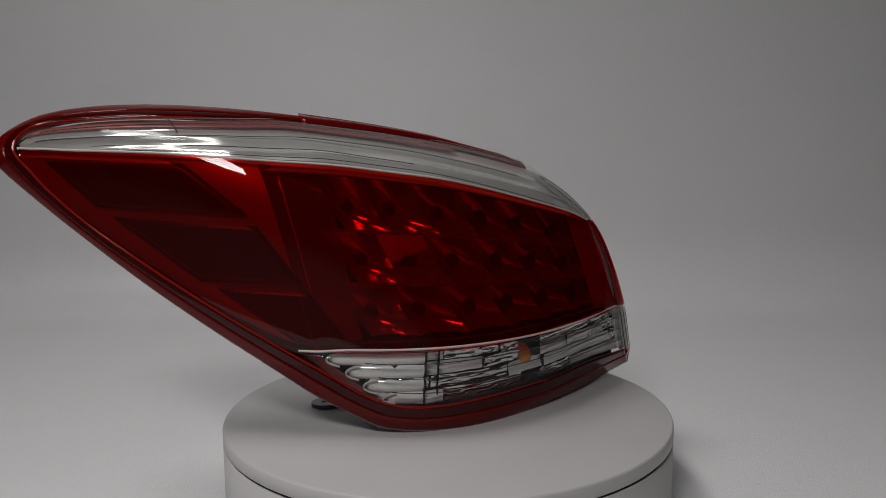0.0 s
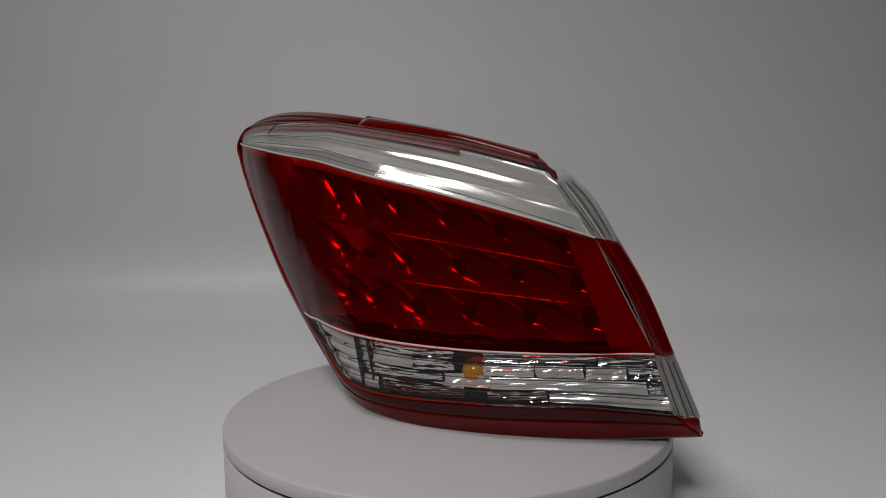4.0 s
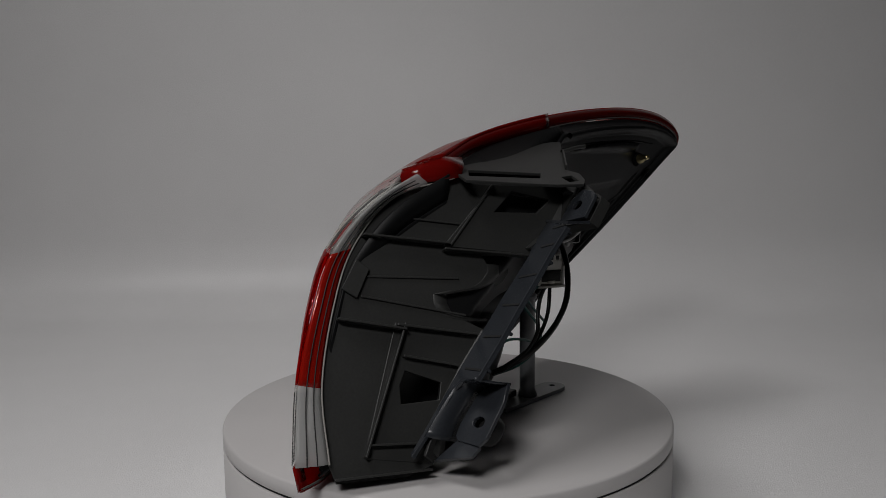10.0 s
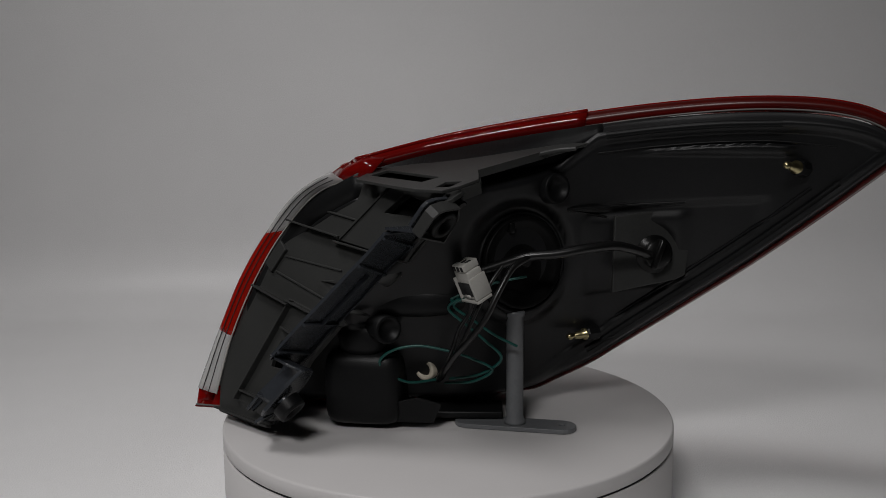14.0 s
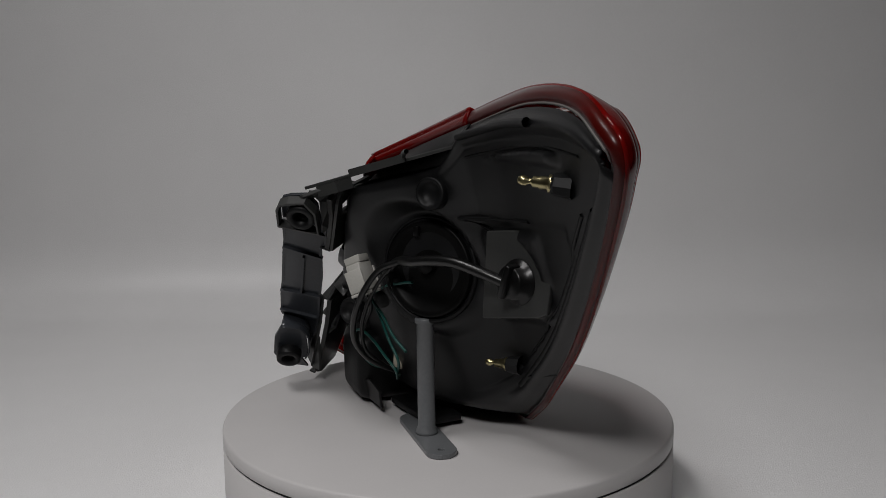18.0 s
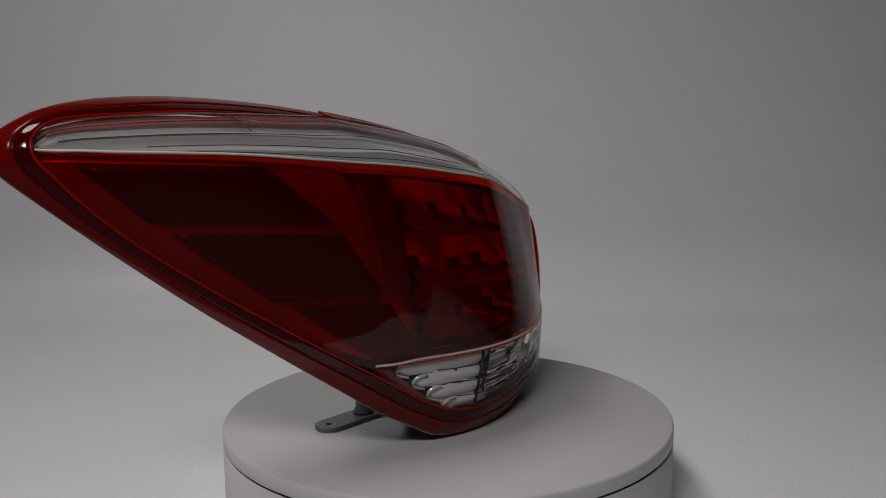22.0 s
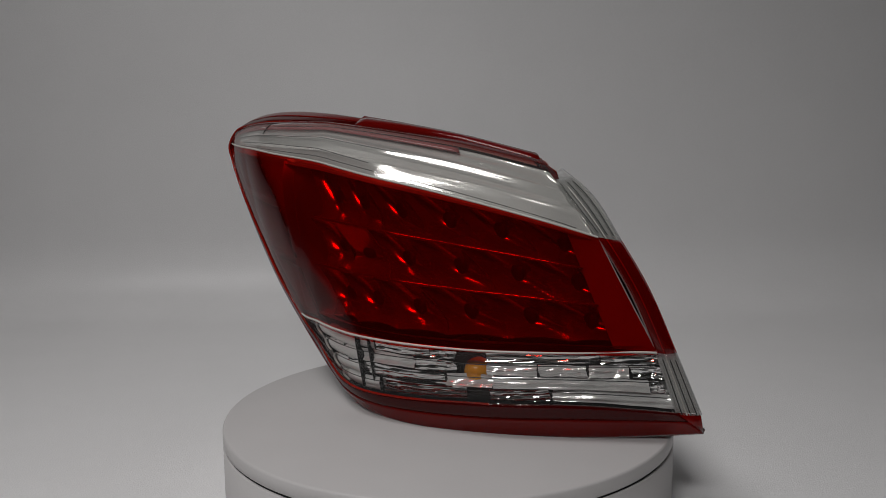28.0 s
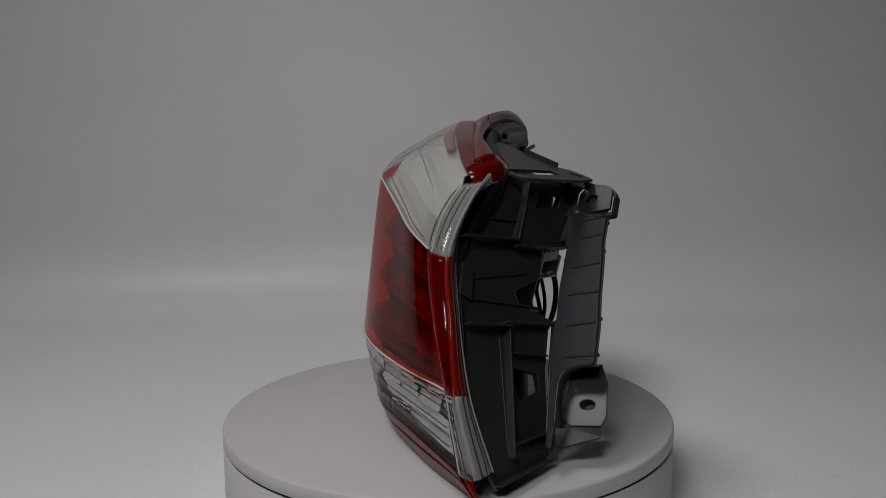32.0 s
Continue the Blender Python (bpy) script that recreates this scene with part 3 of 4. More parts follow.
    # four half-round silver steps whose ends follow the sloping edge
    for r, s1 in enumerate((60, 72, 83, 95)):
        z0 = 21.5 + 9.7 * r
        rows = []
        for j in range(11):
            b = j / 10
            row = []
            for i in range(25):
                s = 36 + (s1 - 36) * i / 24
                end = max(0.0, (s - s1 + 7) / 7)
                half = math.sqrt(max(0.0, 1 - end * end))
                lift = math.sqrt(max(0.0, 1 - (2 * b - 1) ** 2)) * half
                row.append(sheet_point(SIGNAL, s, z0 + 4.6 + 4.9 * (2 * b - 1) * max(half, 0.05), 7.5 - 3 * lift))
            rows.append(row)
        part("pillow", grid(rows), PILLOW, lamp, "rounded silver step")
        part("pillow_edge", tube([sheet_point(SIGNAL, s1 + 1.5 - 8 * abs(a) ** 2.5, z0 + 4.6 + 5 * a, 4) for a in (-1, -0.75, -0.5, -0.2, 0.2, 0.5, 0.75, 1)], 0.8, 3, 6), SEAM, lamp)
    part("slope_trim", grid([[sheet_point(SIGNAL, s, z, 5.5) for s, z in ((66 + d, 22), (78 + d, 31), (90 + d, 41), (102 + d, 51), (110 + d, 58))] for d in (-9, -4, 0)]), RED_BAR, lamp, "dull red edge behind the clear lens")
    bulb = part("bulb", lathe([(0, 15), (4, 14), (8, 10), (9.5, 4), (8.5, -3), (6, -8), (6, -16), (0, -16)], 20, (-46, 20, 41), (0.15, 0.95, 0.05)), AMBER, lamp, "amber indicator bulb")
    part("bulb_base", lathe([(0, -14), (7.5, -14), (7.5, -24), (0, -24)], 16, (-46, 17, 41), (0.15, 0.95, 0.05)), CHROME, bulb)


def sheet_point(sheet, s, z, back):
    """A point behind a lens at a given place along and up."""
    u, w = 0.6, 0.5
    for _ in range(16):
        p = sheet.at(u, w)
        du = (sheet.at(min(u + 0.01, 1), w) - sheet.at(max(u - 0.01, 0), w)) / 0.02
        dw = (sheet.at(u, w + 0.01) - sheet.at(u, w - 0.01)) / 0.02
        det = du.x * dw.z - dw.x * du.z
        if abs(det) < 1e-6:
            break
        ex, ez = s - p.x, z - p.z
        u = min(0.995, max(0.005, u + 0.8 * (ex * dw.z - ez * dw.x) / det))
        w = min(1.0, max(0.0, w + 0.8 * (du.x * ez - du.z * ex) / det))
    return sheet.at(u, w, back)


def face_point(s, z, back):
    return sheet_point(MAIN, s, z, back)


def along(points, s):
    """(n, z) of a curve where it passes s."""
    best = min(range(len(points) - 1), key=lambda i: 0 if min(points[i].x, points[i + 1].x) <= s <= max(points[i].x, points[i + 1].x) else 1 + min(abs(points[i].x - s), abs(points[i + 1].x - s)))
    a, b = points[best], points[best + 1]
    k = 0 if abs(b.x - a.x) < 1e-6 else max(0, min(1, (s - a.x) / (b.x - a.x)))
    return a.lerp(b, k)


COVER_OUT = (0.62, -0.78, 0.04)
SOCKET_OUT = (0.30, -0.953, 0.04)
DEPTH = [(-170, 4), (-140, 16), (-100, 32), (-60, 48), (-30, 56), (4, 61), (25, 56), (54, 37), (74, 23), (90, 16), (110, 12), (144, 8), (206, 6), (250, 4), (290, 1)]


def interp(table, x):
    n = len(table)
    for i in range(n - 1):
        (a, p), (b, q) = table[i], table[i + 1]
        if x <= b:
            k, h = max(0, (x - a) / (b - a)), b - a
            (xa, ya), (xb, yb) = table[max(i - 1, 0)], table[min(i + 2, n - 1)]
            m0, m1 = (q - ya) / (b - xa), (yb - p) / (xb - a)
            return (2 * k ** 3 - 3 * k * k + 1) * p + (k ** 3 - 2 * k * k + k) * h * m0 + (3 * k * k - 2 * k ** 3) * q + (k ** 3 - k * k) * h * m1
    return table[-1][1]


def house_point(s, v, low, high, lift=0.0):
    a, b = along(low, s), along(high, s)
    z0, z1 = a.z + 4.5, b.z - 9.5 - 15 * max(0.0, min(1.0, (105 - s) / 25))
    h = max(1.0, z1 - z0)
    d = min(v, 1 - v) * h
    k = min(1.0, d / 15)
    k = 1 - (1 - k) ** 2
    z = z0 + h * v
    base = a.y + (b.y - a.y) * v
    y = base - 2 - interp(DEPTH, s) * k - lift * k
    if s > 60:
        grow = min(1, (s - 60) / 40)
        y -= grow * 3.0 * math.exp(-((d - 6) / 2.2) ** 2)
        y += grow * 3.5 * max(0.0, min(1.0, (d - 9) / 3))
        if d > 20:
            y += grow * 3.0 * max(0.0, min(1.0, (150 + 0.06 * (s - 90) - z) / 5)) * max(0.0, min(1.0, (215 - s) / 8))
            y -= grow * 3.5 * max(0.0, min(1.0, (z - 184 + 0.02 * (s - 120)) / 3)) * max(0.0, min(1.0, (226 - s) / 6))
    # round pockets for the bulb cover and the socket
    clamp = lambda v: max(0.0, min(1.0, v))
    y -= 3.0 * clamp((s - 97) / 3) * clamp((168 - s) / 8) * clamp((z - 85.5 - 0.14 * (s - 97)) / 2.5) * clamp((144 + 0.06 * (s - 97) - z) / 6)
    for (cs, cn, cz), r, slope in (((54, -31, 113), 37, 0.795), ((143, -8, 117), 14, 0.315)):
        off = math.hypot((s - cs) / 0.78, z - cz)
        if off < r + 9:
            flat = cn - 2 + (s - cs) * slope
            k = max(0.0, min(1.0, (r + 9 - off) / 9))
            y += (flat - y) * k * k * (3 - 2 * k)
    wall = panel_depth(Vector((s, y, z))) + 9
    return Vector((s, max(y, min(wall, base - 4)), z))


def build_housing(lamp):
    rim = spline(RIM, 8)
    low = rim[:8 * 15 + 1]
    high = rim[8 * 15:] + [p + Vector((13, -2, 4)) for p in reversed(spline(END_OUT, 8))][1:]
    ss = [-158 + 438 * i / 150 for i in range(151)]
    rows = [[house_point(s, j / 120, low, high) for s in ss] for j in range(121)]
    house = part("back_housing", grid(rows), HOUSING, lamp, "matt black moulded back housing", thick=2.0)

    def on_house(s, z, lift=0.0):
        a, b = along(low, s), along(high, s)
        v = (z - a.z - 4.5) / max(1, b.z - a.z - 14 - 15 * max(0.0, min(1.0, (105 - s) / 25)))
        return house_point(s, v, low, high) + Vector((0, -lift, 0))
    # upright wall between the housing and the top edge, under the roof plate
    wall = [[house_point(s, 0.97, low, high) + Vector((0, -0.5, 0)) for s in range(-140, 112, 4)], [along(high, s) + Vector((0, -5, -8.5)) for s in range(-140, 112, 4)]]
    part("top_wall", grid(wall), BLACK, house, thick=1.2)
    # channel and ribs along the sloping edge
    lip = [on_house(s, along(low, s).z + 16, 1.5) for s in range(100, 262, 9)]
    part("channel", tube(lip, 2.2, 2, 6), BLACK, house)
    part("edge_rib", tube([on_house(s, along(low, s).z + 27, 1.0) for s in range(120, 245, 9)], 1.2, 2, 6), BLACK, house)
    part("upper_groove", tube([on_house(s, along(high, s).z - 16, 2.6) for s in range(110, 216, 35)], 2.4, 8, 8), BLACK, house)
    part("upper_groove", tube([on_house(s, along(high, s).z - 27, 0.6) for s in range(105, 250, 36)], 1.0, 8, 6), BLACK, house)
    part("middle_ledge", tube([on_house(s, 148 + 0.06 * (s - 90), 1.0) for s in range(86, 200, 38)], 1.3, 8, 6), BLACK, house)
    part("step_edge", tube([on_house(112, 142, 1.2), on_house(98, 145, 1.2), on_house(86, 148, 1.2), on_house(104, 150, 1.2), on_house(124, 151, 1.2)], 0.8, 6, 6), BLACK_GLOSS, house)
    part("lower_ledge", tube([on_house(108 + 11 * i, 51 + 3.3 * i, 0.6) for i in range(4)], 1.2, 4, 6), BLACK, house)
    part("moulding_mark", lathe([(2.6, 0), (3.6, 0), (3.6, 1.5), (2.6, 1.5)], 20, on_house(122, 98, -0.5), (-0.1, -1, 0)), BLACK, house)
    # round covers, sockets and caps
    part("cover_collar", lathe([(32.2, -14), (32.2, 4), (33, 5), (34.5, 4.5), (35, 2), (35, -14)], 44, (54, -31, 113), COVER_OUT), BLACK, lamp, "raised collar round the bulb cover")
    cover = part("bulb_cover", lathe([(0, 3), (9, 3.5), (20, 2), (27, 5), (30, 7), (31, 6), (31.5, -2), (31.5, -16)], 40, (54, -31, 113), COVER_OUT), RUBBER, lamp, "round black rubber bulb cover")
    part("cover_ridge", lathe([(0, 6.5), (5, 6.5), (6, 4), (6, 0)], 20, (56, -34, 116), COVER_OUT), RUBBER, cover)
    part("cover_tab", box(4, 3, 7, (50, -40, 137), (0, 0, 38)), BLACK_GLOSS, cover, bevel=0.8)
    part("socket_plate", plate([(117, -21.5, 143), (155, -9.5, 147), (163, -7.5, 140), (168, -6.5, 128), (165, -8, 102), (158, -10.5, 99), (116, -24, 92)], 3), DARKGREY, house, "raised flat panel round the bulb socket", smooth=False, bevel=0.8)
    sock = part("socket", lathe([(0, 10), (8.5, 10), (9.5, 9), (10, 3.5), (12.6, 3), (13.2, 1), (13.2, -8)], 28, (143, -12.5, 117), SOCKET_OUT), BLACK_GLOSS, lamp, "black bulb socket with cable")
    part("socket_grip", box(4, 9, 20, (145, -21, 118), (0, 20, 17)), BLACK_GLOSS, sock, bevel=1)
    for at, r in (((76.5, -38, 162.7), 10), ((-32, -60, 72), 9.5)):
        part("blank_cap", lathe([(0, 2.5), (r * 0.7, 2.5), (r * 0.74, 5.5), (r * 0.95, 5.5), (r, 5), (r, -10)], 28, at, COVER_OUT), BLACK, lamp, "round blanked-off moulding")
    plug_out = Vector((-0.35, -0.93, 0.05)).normalized()
    socket2 = part("signal_socket", lathe([(9.2, 2), (12.0, 2), (12.5, 1), (12.5, -26)], 28, (-7, -27, 38), plug_out), BLACK, lamp, "open round socket of the indicator bulb")
    part("bulb_holder", lathe([(4.2, 3), (4.6, 10), (7.0, 10), (7.6, 9), (7.8, -10)], 24, (-7, -28, 38), plug_out), CREAM, socket2, "cream plastic bulb holder")
    part("holder_mouth", lathe([(0, 5), (4.5, 5), (4.5, 3)], 18, (-7, -28, 38), plug_out), GROOVE, socket2)
    part("duct", blob((-22, -46, 90), (44, 14, 12), 0.75), BLACK, lamp, "rounded ventilation duct")
    part("lower_box", blob((-50, -34, 29), (27, 26, 26), 0.36), BLACK, lamp, "rounded black bulb chamber")
    part("chamber", blob((-50, -44, 64), (17, 17, 13), 0.7), BLACK, lamp)
    part("lower_lip", box(60, 26, 5, (12, -22, 6.5), (0, 0, 6)), BLACK, lamp, bevel=1)
    part("lower_wall", plate([(-30, -50, 6), (-2, -52, 5), (4, -52, 20), (-12, -55, 24), (-28, -56, 20)], 2), BLACK, lamp, smooth=False, bevel=0.6)
    # ball studs
    for base, way in (((226, -39, 175.5), (-0.62, -0.76, 0.12)), ((99, 1, 57.5), (-0.8, -0.58, -0.03))):
        boss = part("stud_boss", lathe([(0, 0.5), (4.2, 0.5), (5.2, -1), (6, -9)], 8, base, way), BLACK, lamp, smooth=False)
        part("stud", lathe([(0, 16), (1.6, 15.4), (2.4, 13.6), (2.2, 12), (1.4, 10.6), (1.4, 9.4), (2.6, 8.6), (2.6, 6), (3.0, 5.6), (3.0, 2), (4.2, 1.6), (4.2, 0)], 16, base, way), BRASS, boss, "zinc-yellow plated ball stud")


def build_bracket(lamp):
    g = lambda q, lift=0.0: on_plane(q, PANEL_AT, PANEL_OUT, lift)
    win_up = [(-15, -67, 161), (6, -82, 155), (-4, -79, 147), (-30, -64, 149)]
    win_low = [(-107, -56, 62), (-112, -56, 54), (-114, -59, 44), (-94, -71, 44), (-90, -69, 53)]
    outline = [(-47, -43, 171), (-66, -33, 166), (-84, -24, 161), (-106, -17.5, 141), (-122, -18.5, 118), (-138, -22, 88), (-152, -29, 55), (-159, -38, 28), (-157, -48, 7),
               (-123, -72, 6), (-108, -78, 10), (-97, -75, 34), (-68, -76, 75), (-54, -76, 78), (-64, -66, 85), (-72, -61, 87.5), (-78, -57, 91), (-79, -54, 97), (-77, -52, 102), (-66, -58, 103), (-55, -64, 104), (-48, -66.5, 107), (-43, -67.5, 112), (-41, -66, 117), (-43, -63, 123), (-13, -85, 121), (-2, -88, 137), (15, -89, 156), (18, -88, 166), (-10, -68, 168)]
    panel = part("side_panel", plate([g(q) for q in outline], -2, [[g(q) for q in win_up], [g(q) for q in win_low]]), DARKGREY, lamp, "dark grey side panel with two openings", smooth=False)
    up = [(-25, -60, 166), (-66, -51, 130), (-13, -85, 121), (-8, -86, 130), (8, -89, 147), (25, -93, 158), (18, -89, 164)]
    lo = [(-104, -46, 89), (-60, -76, 78), (-81, -74, 54), (-100, -76, 23), (-107, -77, 10), (-141, -54, 18)]
    part("raised_panel", plate([g(q, 0.5) for q in up], 3.5, [[g(q, 0.5) for q in win_up]]), DARKGREY, panel, smooth=False, bevel=0.5)
    part("raised_panel", plate([g(q, 0.5) for q in lo], 3.5, [[g(q, 0.5) for q in win_low]]), DARKGREY, panel, smooth=False, bevel=0.5)
    for line, tall in ((((-106, -20, 138), (-62, -52, 131)), 7), (((-66, -51, 128), (-14, -84, 120)), 7), (((-132, -24, 92), (-100, -49.5, 84)), 7), (((-104, -46, 87), (-61, -76, 77)), 6),
                       (((-110, -28, 115), (-62, -61, 111)), 1.2), (((-106, -53, 70), (-80, -74, 62)), 5), (((-138, -57, 26), (-104, -77, 22)), 5), (((-100, -50, 88), (-141, -55, 19)), 5.5), (((-26, -60, 166), (-62, -53, 130)), 5.5),
                       (((-157, -46, 9), (-110, -78, 8)), 5), (((-86.2, -27.9, 148.6), (-46.9, -52.9, 141.7)), 1.6), (((-116.3, -29.0, 104.2), (-63.2, -65.7, 88.1)), 1.4)):
        a, b = g(line[0]), g(line[1])
        d = (b - a).cross(PANEL_OUT).normalized() * 0.65
        part("panel_rib", plate([a - d, b - d, b + d, a + d], tall if ((b - a).cross(d)).dot(PANEL_OUT) > 0 else -tall), DARKGREY, panel, smooth=False, bevel=0.3)
    tab = [g(q, 0.3) for q in ((-112, -20, 124), (-123, -17.5, 107), (-119, -28, 103), (-109, -30, 120))]
    part("clip_tab", plate(tab, 2.5), DARKGREY, panel, smooth=False, bevel=0.5)
    # mounting flange: a long strip with a recessed bolt pad below and a bolt ear above
    f = lambda q, lift=0.0: on_plane(q, FLANGE_AT, FLANGE_OUT, lift)
    inner = [(-1, -86, 142), (-16, -83, 126), (-22, -85, 122), (-44, -80, 98), (-60, -78, 82), (-80, -75, 61), (-97, -74, 44), (-115, -73, 26), (-122, -72, 19)]
    outer = [(-97, -99, 62), (-96, -100, 64), (-79, -103, 82), (-65, -104, 96), (-44, -107, 117), (-32, -108, 129), (-20, -111, 142)]
    step = [(-125, -74, 19), (-116, -77, 29), (-103, -78, 42), (-94, -80, 52), (-92, -84, 57), (-94, -91, 60)]
    flange = part("mounting_flange", plate([f(q) for q in inner + step + outer], -2.5), FLANGE_GREY, lamp, "dark blue-grey mounting flange with two bolt holes", smooth=False, bevel=0.5)
    h1, h2 = Vector((9, -103.3, 151)), Vector((-90, -97.5, 33.4))
    ear = [(6, -91, 140), (13, -94, 156), (15, -101, 163), (11, -112, 161), (8, -117, 159), (5.5, -118, 156), (-0.5, -117, 143)]
    pad = [(-90, -83, 30), (-82, -85, 38), (-76, -87, 46), (-72, -92, 52), (-73, -107, 54), (-83, -110, 45), (-98, -108.5, 29), (-101, -105, 24), (-98, -87, 23), (-95, -84, 24)]
    for name, pts, at, out, r in (("bolt_ear", ear, h1, EAR_OUT, 9), ("bolt_pad", pad, h2, PAD_OUT, 9)):
        hole = disc_points(at, out, 3.3, 18, 1.4, (0, 1, 0.15))
        ob = part(name, plate([on_plane(q, at, out) for q in pts], -2.5, [hole]), FLANGE_GREY, flange, "bolt pad with an oval hole", smooth=False, bevel=0.5)
        edge = [on_plane(q, at, out) - out * 2.4 for q in pts]
        if name == "bolt_ear":
            part("ear_skirt", grid([edge + edge[:1], [p - out * 7.5 for p in edge + edge[:1]]]), DARKGREY, flange, thick=1.6, smooth=False)
        part("bolt_bush", lathe([(5.0, 0.5), (5.5, 8), (r, 8), (r + 0.5, 6), (r + 0.5, 0)], 28, at - out * 2.6, -out), BLACK, flange, "black bush behind the bolt hole")
    for wall in (((-19, -111, 144), (-1, -84, 142), (6, -91, 140), (-0.5, -117, 143)), ((-98, -86, 22.5), (-101, -105, 24), (-107, -104, 20), (-109, -79, 13))):
        q = [Vector(v) for v in wall]
        part("flange_wall", grid([[q[0], q[1]], [q[3], q[2]]]), FLANGE_GREY, flange, thick=1.8, smooth=False)
    # rounded step down from the flange to the recessed bolt pad
    high_edge = [f(q) for q in step[1:] + [(-97, -99, 62)]]
    low_edge = [on_plane(q, h2, PAD_OUT) for q in ((-97, -84, 22), (-90, -82, 30), (-80, -84, 41), (-75, -87, 47), (-72, -93, 52), (-73, -107, 54))]
    part("flange_wall", grid([spline(high_edge, 4), [p.lerp(q, 0.5) - PAD_OUT * 1.2 for p, q in zip(spline(high_edge, 4), spline(low_edge, 4))], spline(low_edge, 4)]), FLANGE_GREY, flange, thick=1.4)
    for a, b in (((-13, -97, 139), (-18, -109, 142)), ((-23, -95, 128), (-29, -107, 132)), ((-37, -88, 110), (-45, -106, 115)), ((-52, -86, 95), (-61, -104, 99)), ((-68, -84, 78), (-77, -102, 83)), ((-84, -82, 62), (-93, -100, 66))):
        p, q = f(a), f(b)
        d = (q - p).cross(FLANGE_OUT).normalized() * 0.7
        part("flange_slit", plate([p - d, q - d, q + d, p + d], 0.5 if ((q - p).cross(d)).dot(FLANGE_OUT) > 0 else -0.5), GROOVE, flange, smooth=False)
    # walls that join the side panel to the flange and to the bolt ear
    for edge, lip in (([(-62, -78, 80), (-80, -75, 61), (-97, -74, 44), (-115, -73, 26)], [(-60, -76, 78), (-81, -74, 54), (-95, -75.5, 32), (-105, -77, 13)]),
                      ([(-19, -84, 126), (6, -91, 140), (13, -94, 156), (15, -101, 163)], [(-20, -82, 126), (-2, -88, 138), (15, -89, 156), (16, -88, 164)])):
        part("joining_wall", grid([[Vector(q) for q in edge], [g(q, 3.5) for q in lip]]), DARKGREY, flange, thick=1.6, smooth=False)
    # gusset that runs inwards from the free edge of the side panel
    edge = [g(q) for q in ((-41, -66, 117), (-43, -67.5, 112), (-48, -66.5, 107), (-55, -64, 104), (-66, -58, 103), (-77, -52, 102), (-79, -54, 97), (-78, -57, 91), (-72, -61, 87.5), (-64, -66, 85))]
    part("gusset", grid([edge, [q + GUSSET_WAY * 24 for q in edge]]), DARKGREY, panel, thick=1.4)
    tips = [q + GUSSET_WAY * 24 for q in edge]
    part("inner_plate", plate(tips + [g((-110, -36, 90), -13), g((-95, -33, 120), -13)], -1.5), DARKGREY, panel, smooth=False)
    # webs behind the flange
    for line, deep in ((outer, 1.0), (inner, 2)):
        rows = [[f(q, -2) for q in line], [f(q, -2 - deep) for q in line]]
        part("flange_web", grid(rows), FLANGE_GREY, flange, thick=1.8, smooth=False)
    for a, b in (((-10, -84, 133), (-22, -111, 141)), ((-28, -82, 115), (-38, -108, 124)), ((-60, -78, 81), (-75, -104, 87)), ((-80, -76, 60), (-92, -102, 68)), ((-34, -95, 114), (-66, -91, 82))):
        rows = [[f(a, -2), f(b, -2)], [f(a, -5), f(b, -5)]]
        part("cross_web", grid(rows), FLANGE_GREY, flange, thick=1.6, smooth=False)
    arm = [(10, -90, 160), (15, -101, 163.5), (12, -111, 162), (20, -107, 163), (27, -93, 169), (15, -84, 166)]
    part("upper_arm", plate(arm, -2.5), DARKGREY, lamp, smooth=False, bevel=0.5)
    part("lower_arm", plate([(-108, -76, 11), (-117, -75, 18), (-97, -75, 44), (-90, -74, 40), (-95, -70, 12)], 2.0), DARKGREY, lamp, smooth=False, bevel=0.5)
    # roof plate under the top edge
    roof = [(-40, -36, 174), (-14, -29, 180), (12.5, -23, 184), (62, -13, 191), (106, -13, 196), (108.5, -27.5, 192), (70, -53, 182), (33, -78, 172), (34, -88, 169), (24, -98, 166), (18, -101, 164), (14, -103, 163), (8, -100, 163),
            (-4, -94, 163), (-20, -82, 165), (-50, -57, 168)]
    roof_at, roof_out = Vector((8.2, -85, 167.5)), Vector((-0.103, -0.238, 0.966)).normalized()
    r = lambda q, lift=0.0: on_plane(q, roof_at, roof_out, lift)
    slots = [[(-31, -44, 173.5), (8, -74, 170), (-2, -80, 167), (-41, -52, 170)], [(14, -86, 167), (24, -88, 168), (18, -97, 165), (9, -95, 165)]]
    part("roof_plate", plate([r(q) for q in roof], -2, [[r(q) for q in slot] for slot in slots]), DARKGREY, lamp, "dark grey top plate with two slots", smooth=False, bevel=0.4)
    part("roof_edge", grid([[r(q, 0) for q in roof[9:6:-1]], [r(q, -7) for q in roof[9:6:-1]]]), DARKGREY, lamp, thick=1.6, smooth=False)
    part("roof_rib", grid([[r(q, 0) for q in roof[6:8]], [r(q, 5) for q in roof[6:8]]]), DARKGREY, lamp, thick=1.2, smooth=False)
    part("fork_arm", tube([(68, -54, 185), (80, -58, 187.5), (91, -60, 188.5)], 1.6, 4, 6), DARKGREY, lamp)


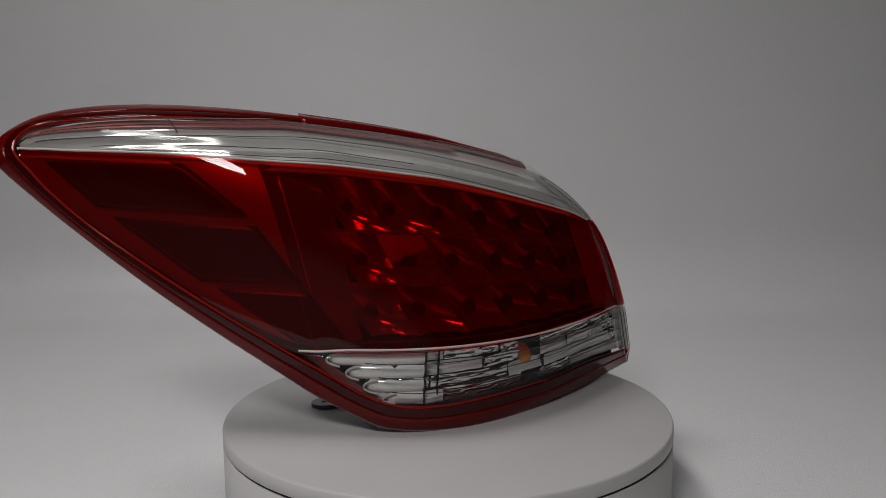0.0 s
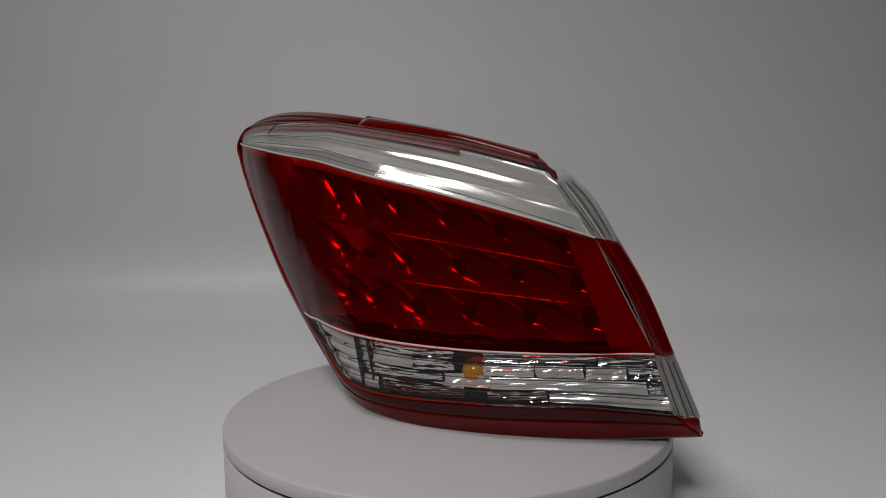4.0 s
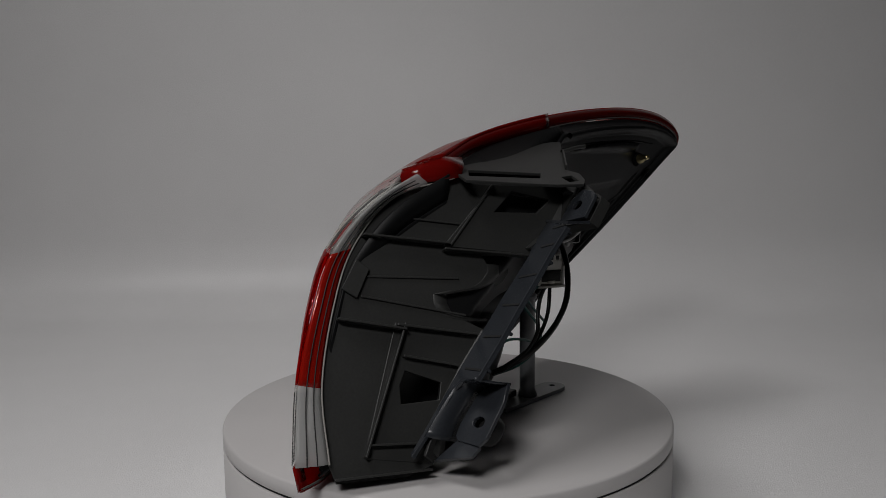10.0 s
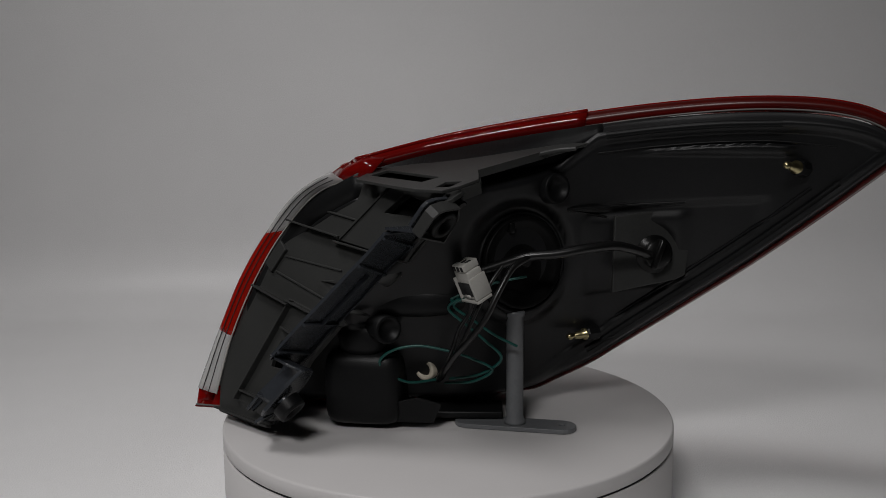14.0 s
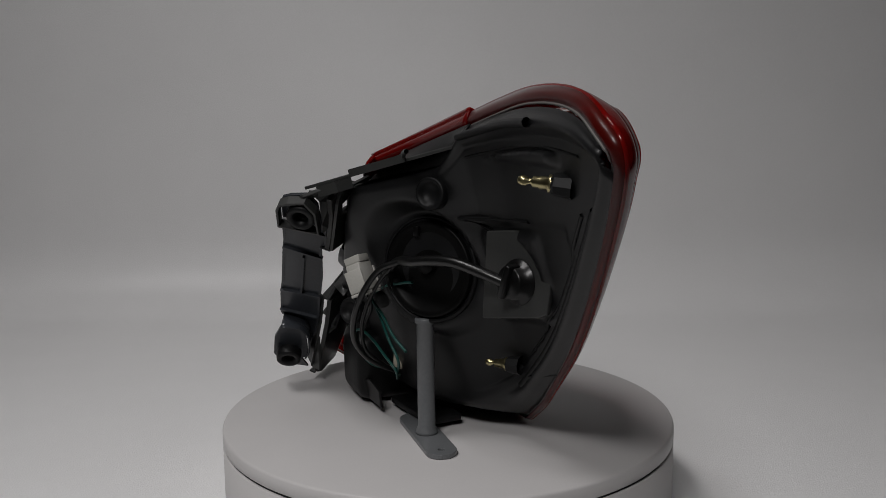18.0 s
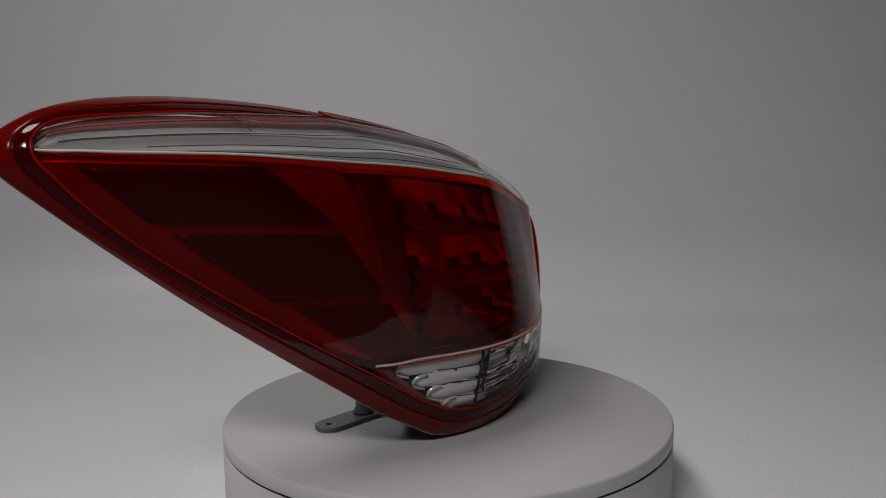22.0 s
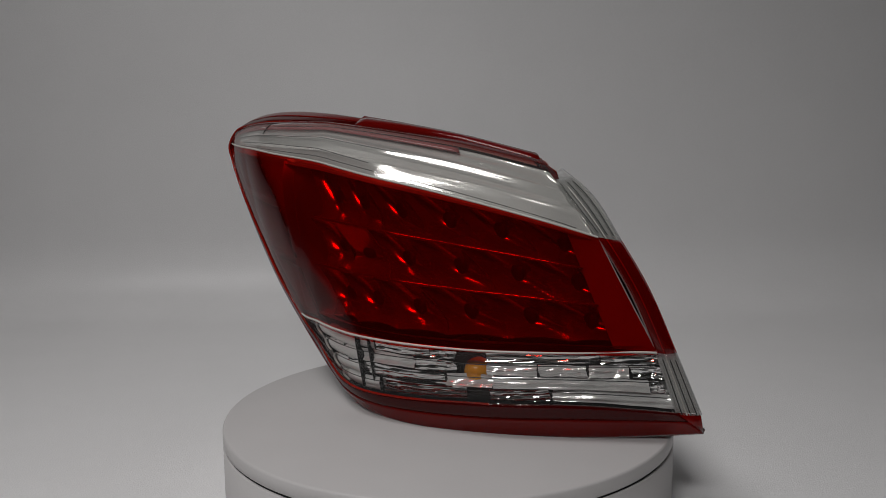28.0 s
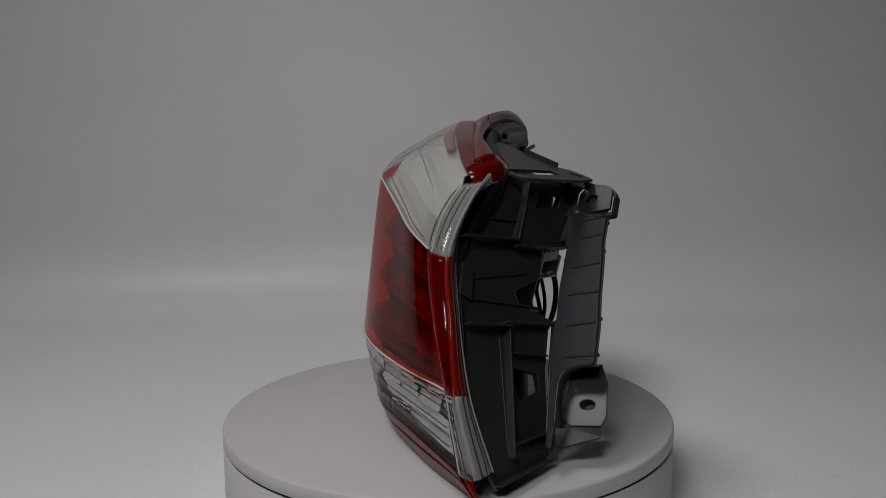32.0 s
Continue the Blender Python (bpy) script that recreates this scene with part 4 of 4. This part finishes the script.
def build_wiring(lamp):
    wide, up = Vector((0.66, -0.75, 0.05)).normalized(), Vector((-0.33, -0.20, 0.92)).normalized()
    front = up.cross(wide).normalized()
    if front.y > 0:
        front = -front
    up = (up - wide * up.dot(wide)).normalized()
    axes = Matrix((wide, front, up)).transposed()
    mid = Vector((27, -70, 106))

    def block(x, y, z, sx, sy, sz):
        bm = box(sx, sy, sz)
        bmesh.ops.transform(bm, matrix=Matrix.Translation(mid + axes @ Vector((x, y, z))) @ axes.to_4x4(), verts=bm.verts)
        return bm
    con = part("connector", block(0, 0, 0, 15, 11, 19), WHITE_PLASTIC, lamp, "white plastic wire connector", bevel=1.0)
    part("socket_mouth", block(0, 5.6, -2.5, 13, 1.0, 9), GROOVE, con, "dark open socket")
    part("socket_key", block(0, 5.7, -7.5, 5, 1.4, 2.5), WHITE_PLASTIC, con)
    part("latch", block(0, 0, 12, 12, 12, 5), WHITE_PLASTIC, con, bevel=0.6)
    for x in (-4, 0, 4):
        part("pin_slot", block(x, 0, 14.3, 2.2, 4, 1), GROOVE, con)
        part("pin_slot", block(x, 6, 12, 2.2, 0.8, 3), GROOVE, con)
    for x in (-8.2, 8.2):
        part("side_rail", block(x, 0.5, -2, 1.8, 13, 15), WHITE_PLASTIC, con, bevel=0.5)
    part("foot_rail", block(0, 1, -10.8, 19, 12, 2), WHITE_PLASTIC, con, bevel=0.5)
    black = (([(0, -50, 98), (18, -53, 106), (39, -54, 113), (60, -55, 120), (80, -54, 122), (98, -50, 125), (116, -42, 126), (130, -32, 122), (140, -22, 117)], 3.2),
             ([(62, -56, 120), (52, -66, 114), (44, -74, 100), (36, -78, 84), (26, -77, 70), (16, -72, 58), (8, -62, 46), (4, -50, 38), (0, -40, 33)], 2.1),
             ([(27, -66, 93), (24, -64, 84), (18, -66, 74), (14, -68, 62), (8, -62, 48), (2, -50, 38)], 1.5),
             ([(45, -56, 114), (38, -62, 104), (30, -68, 88), (22, -70, 70), (12, -64, 52), (2, -46, 36)], 1.4))
    for pts, r in black:
        part("cable", tube(pts, r, 6, 8), WIRE_BLACK, lamp, "black sleeved cable")
    green = ([(26, -68, 97), (20, -62, 92), (12, -58, 92), (28, -54, 99), (44, -50, 103), (60, -47, 106)], [(22, -66, 95), (14, -60, 88), (26, -56, 78), (40, -54, 68), (54, -50, 60)],
             [(18, -64, 94), (10, -58, 86), (20, -56, 76), (34, -55, 64), (44, -52, 52), (30, -48, 40), (8, -42, 34)],
             [(-2, -38, 32), (-20, -52, 34), (-36, -58, 46), (-30, -60, 56), (-12, -60, 61), (8, -58, 58), (26, -56, 52), (38, -52, 44), (24, -46, 34), (4, -38, 30)])
    for pts in green:
        part("wire", tube(pts, 1.0, 8, 6), WIRE_GREEN, lamp, "thin dark green wire")


def build_lamp():
    lamp = new("tail_lamp")
    tagged(lamp, "red and clear car tail lamp with black housing, standing upright", "tail lamp")
    build_lens(lamp)
    build_insides(lamp)
    build_housing(lamp)
    build_bracket(lamp)
    build_wiring(lamp)
    return lamp


def build_stand():
    stand = new("support_stand")
    tagged(stand, "small grey plastic support post with a flat oblong foot", "support stand")
    x, y = 51.6, -35.5
    part("post", lathe([(0, 81), (6.2, 81), (6.8, 80), (6.8, 77.5), (5.8, 76.5), (5.8, 8), (7.2, 5), (7.6, 3.2), (0, 3.2)], 28, (x, y, 0)), GREYSTAND, stand)
    d = Vector((0.9976, -0.069, 0))
    e = Vector((0.069, 0.9976, 0))
    outline = []
    for end in (1, -1):
        for i in range(13):
            a = radians(-90 + 180 * i / 12)
            outline.append(Vector((x, y, 0.3)) + (d * (31.5 + 10 * math.cos(a)) + e * (10 * math.sin(a))) * end)
    hole = [Vector((x, y, 0.3)) + d * 32 + 2.2 * (d * math.cos(a) + e * math.sin(a)) for a in (2 * math.pi * i / 14 for i in range(14))]
    part("foot", plate(outline, 3.0, [hole]), GREYSTAND, stand, "flat grey foot with a screw hole", smooth=False, bevel=0.6)
    return stand


def motions():
    rows = [(t, pose(0, 0, 0, 0, 0, turn_at(t))) for t in range(0, 33)]
    for thing in turning:
        walk(thing, rows)


build_room()
build_backdrop()
platter = build_turntable()
turning = [platter, build_lamp(), build_stand()]
motions()
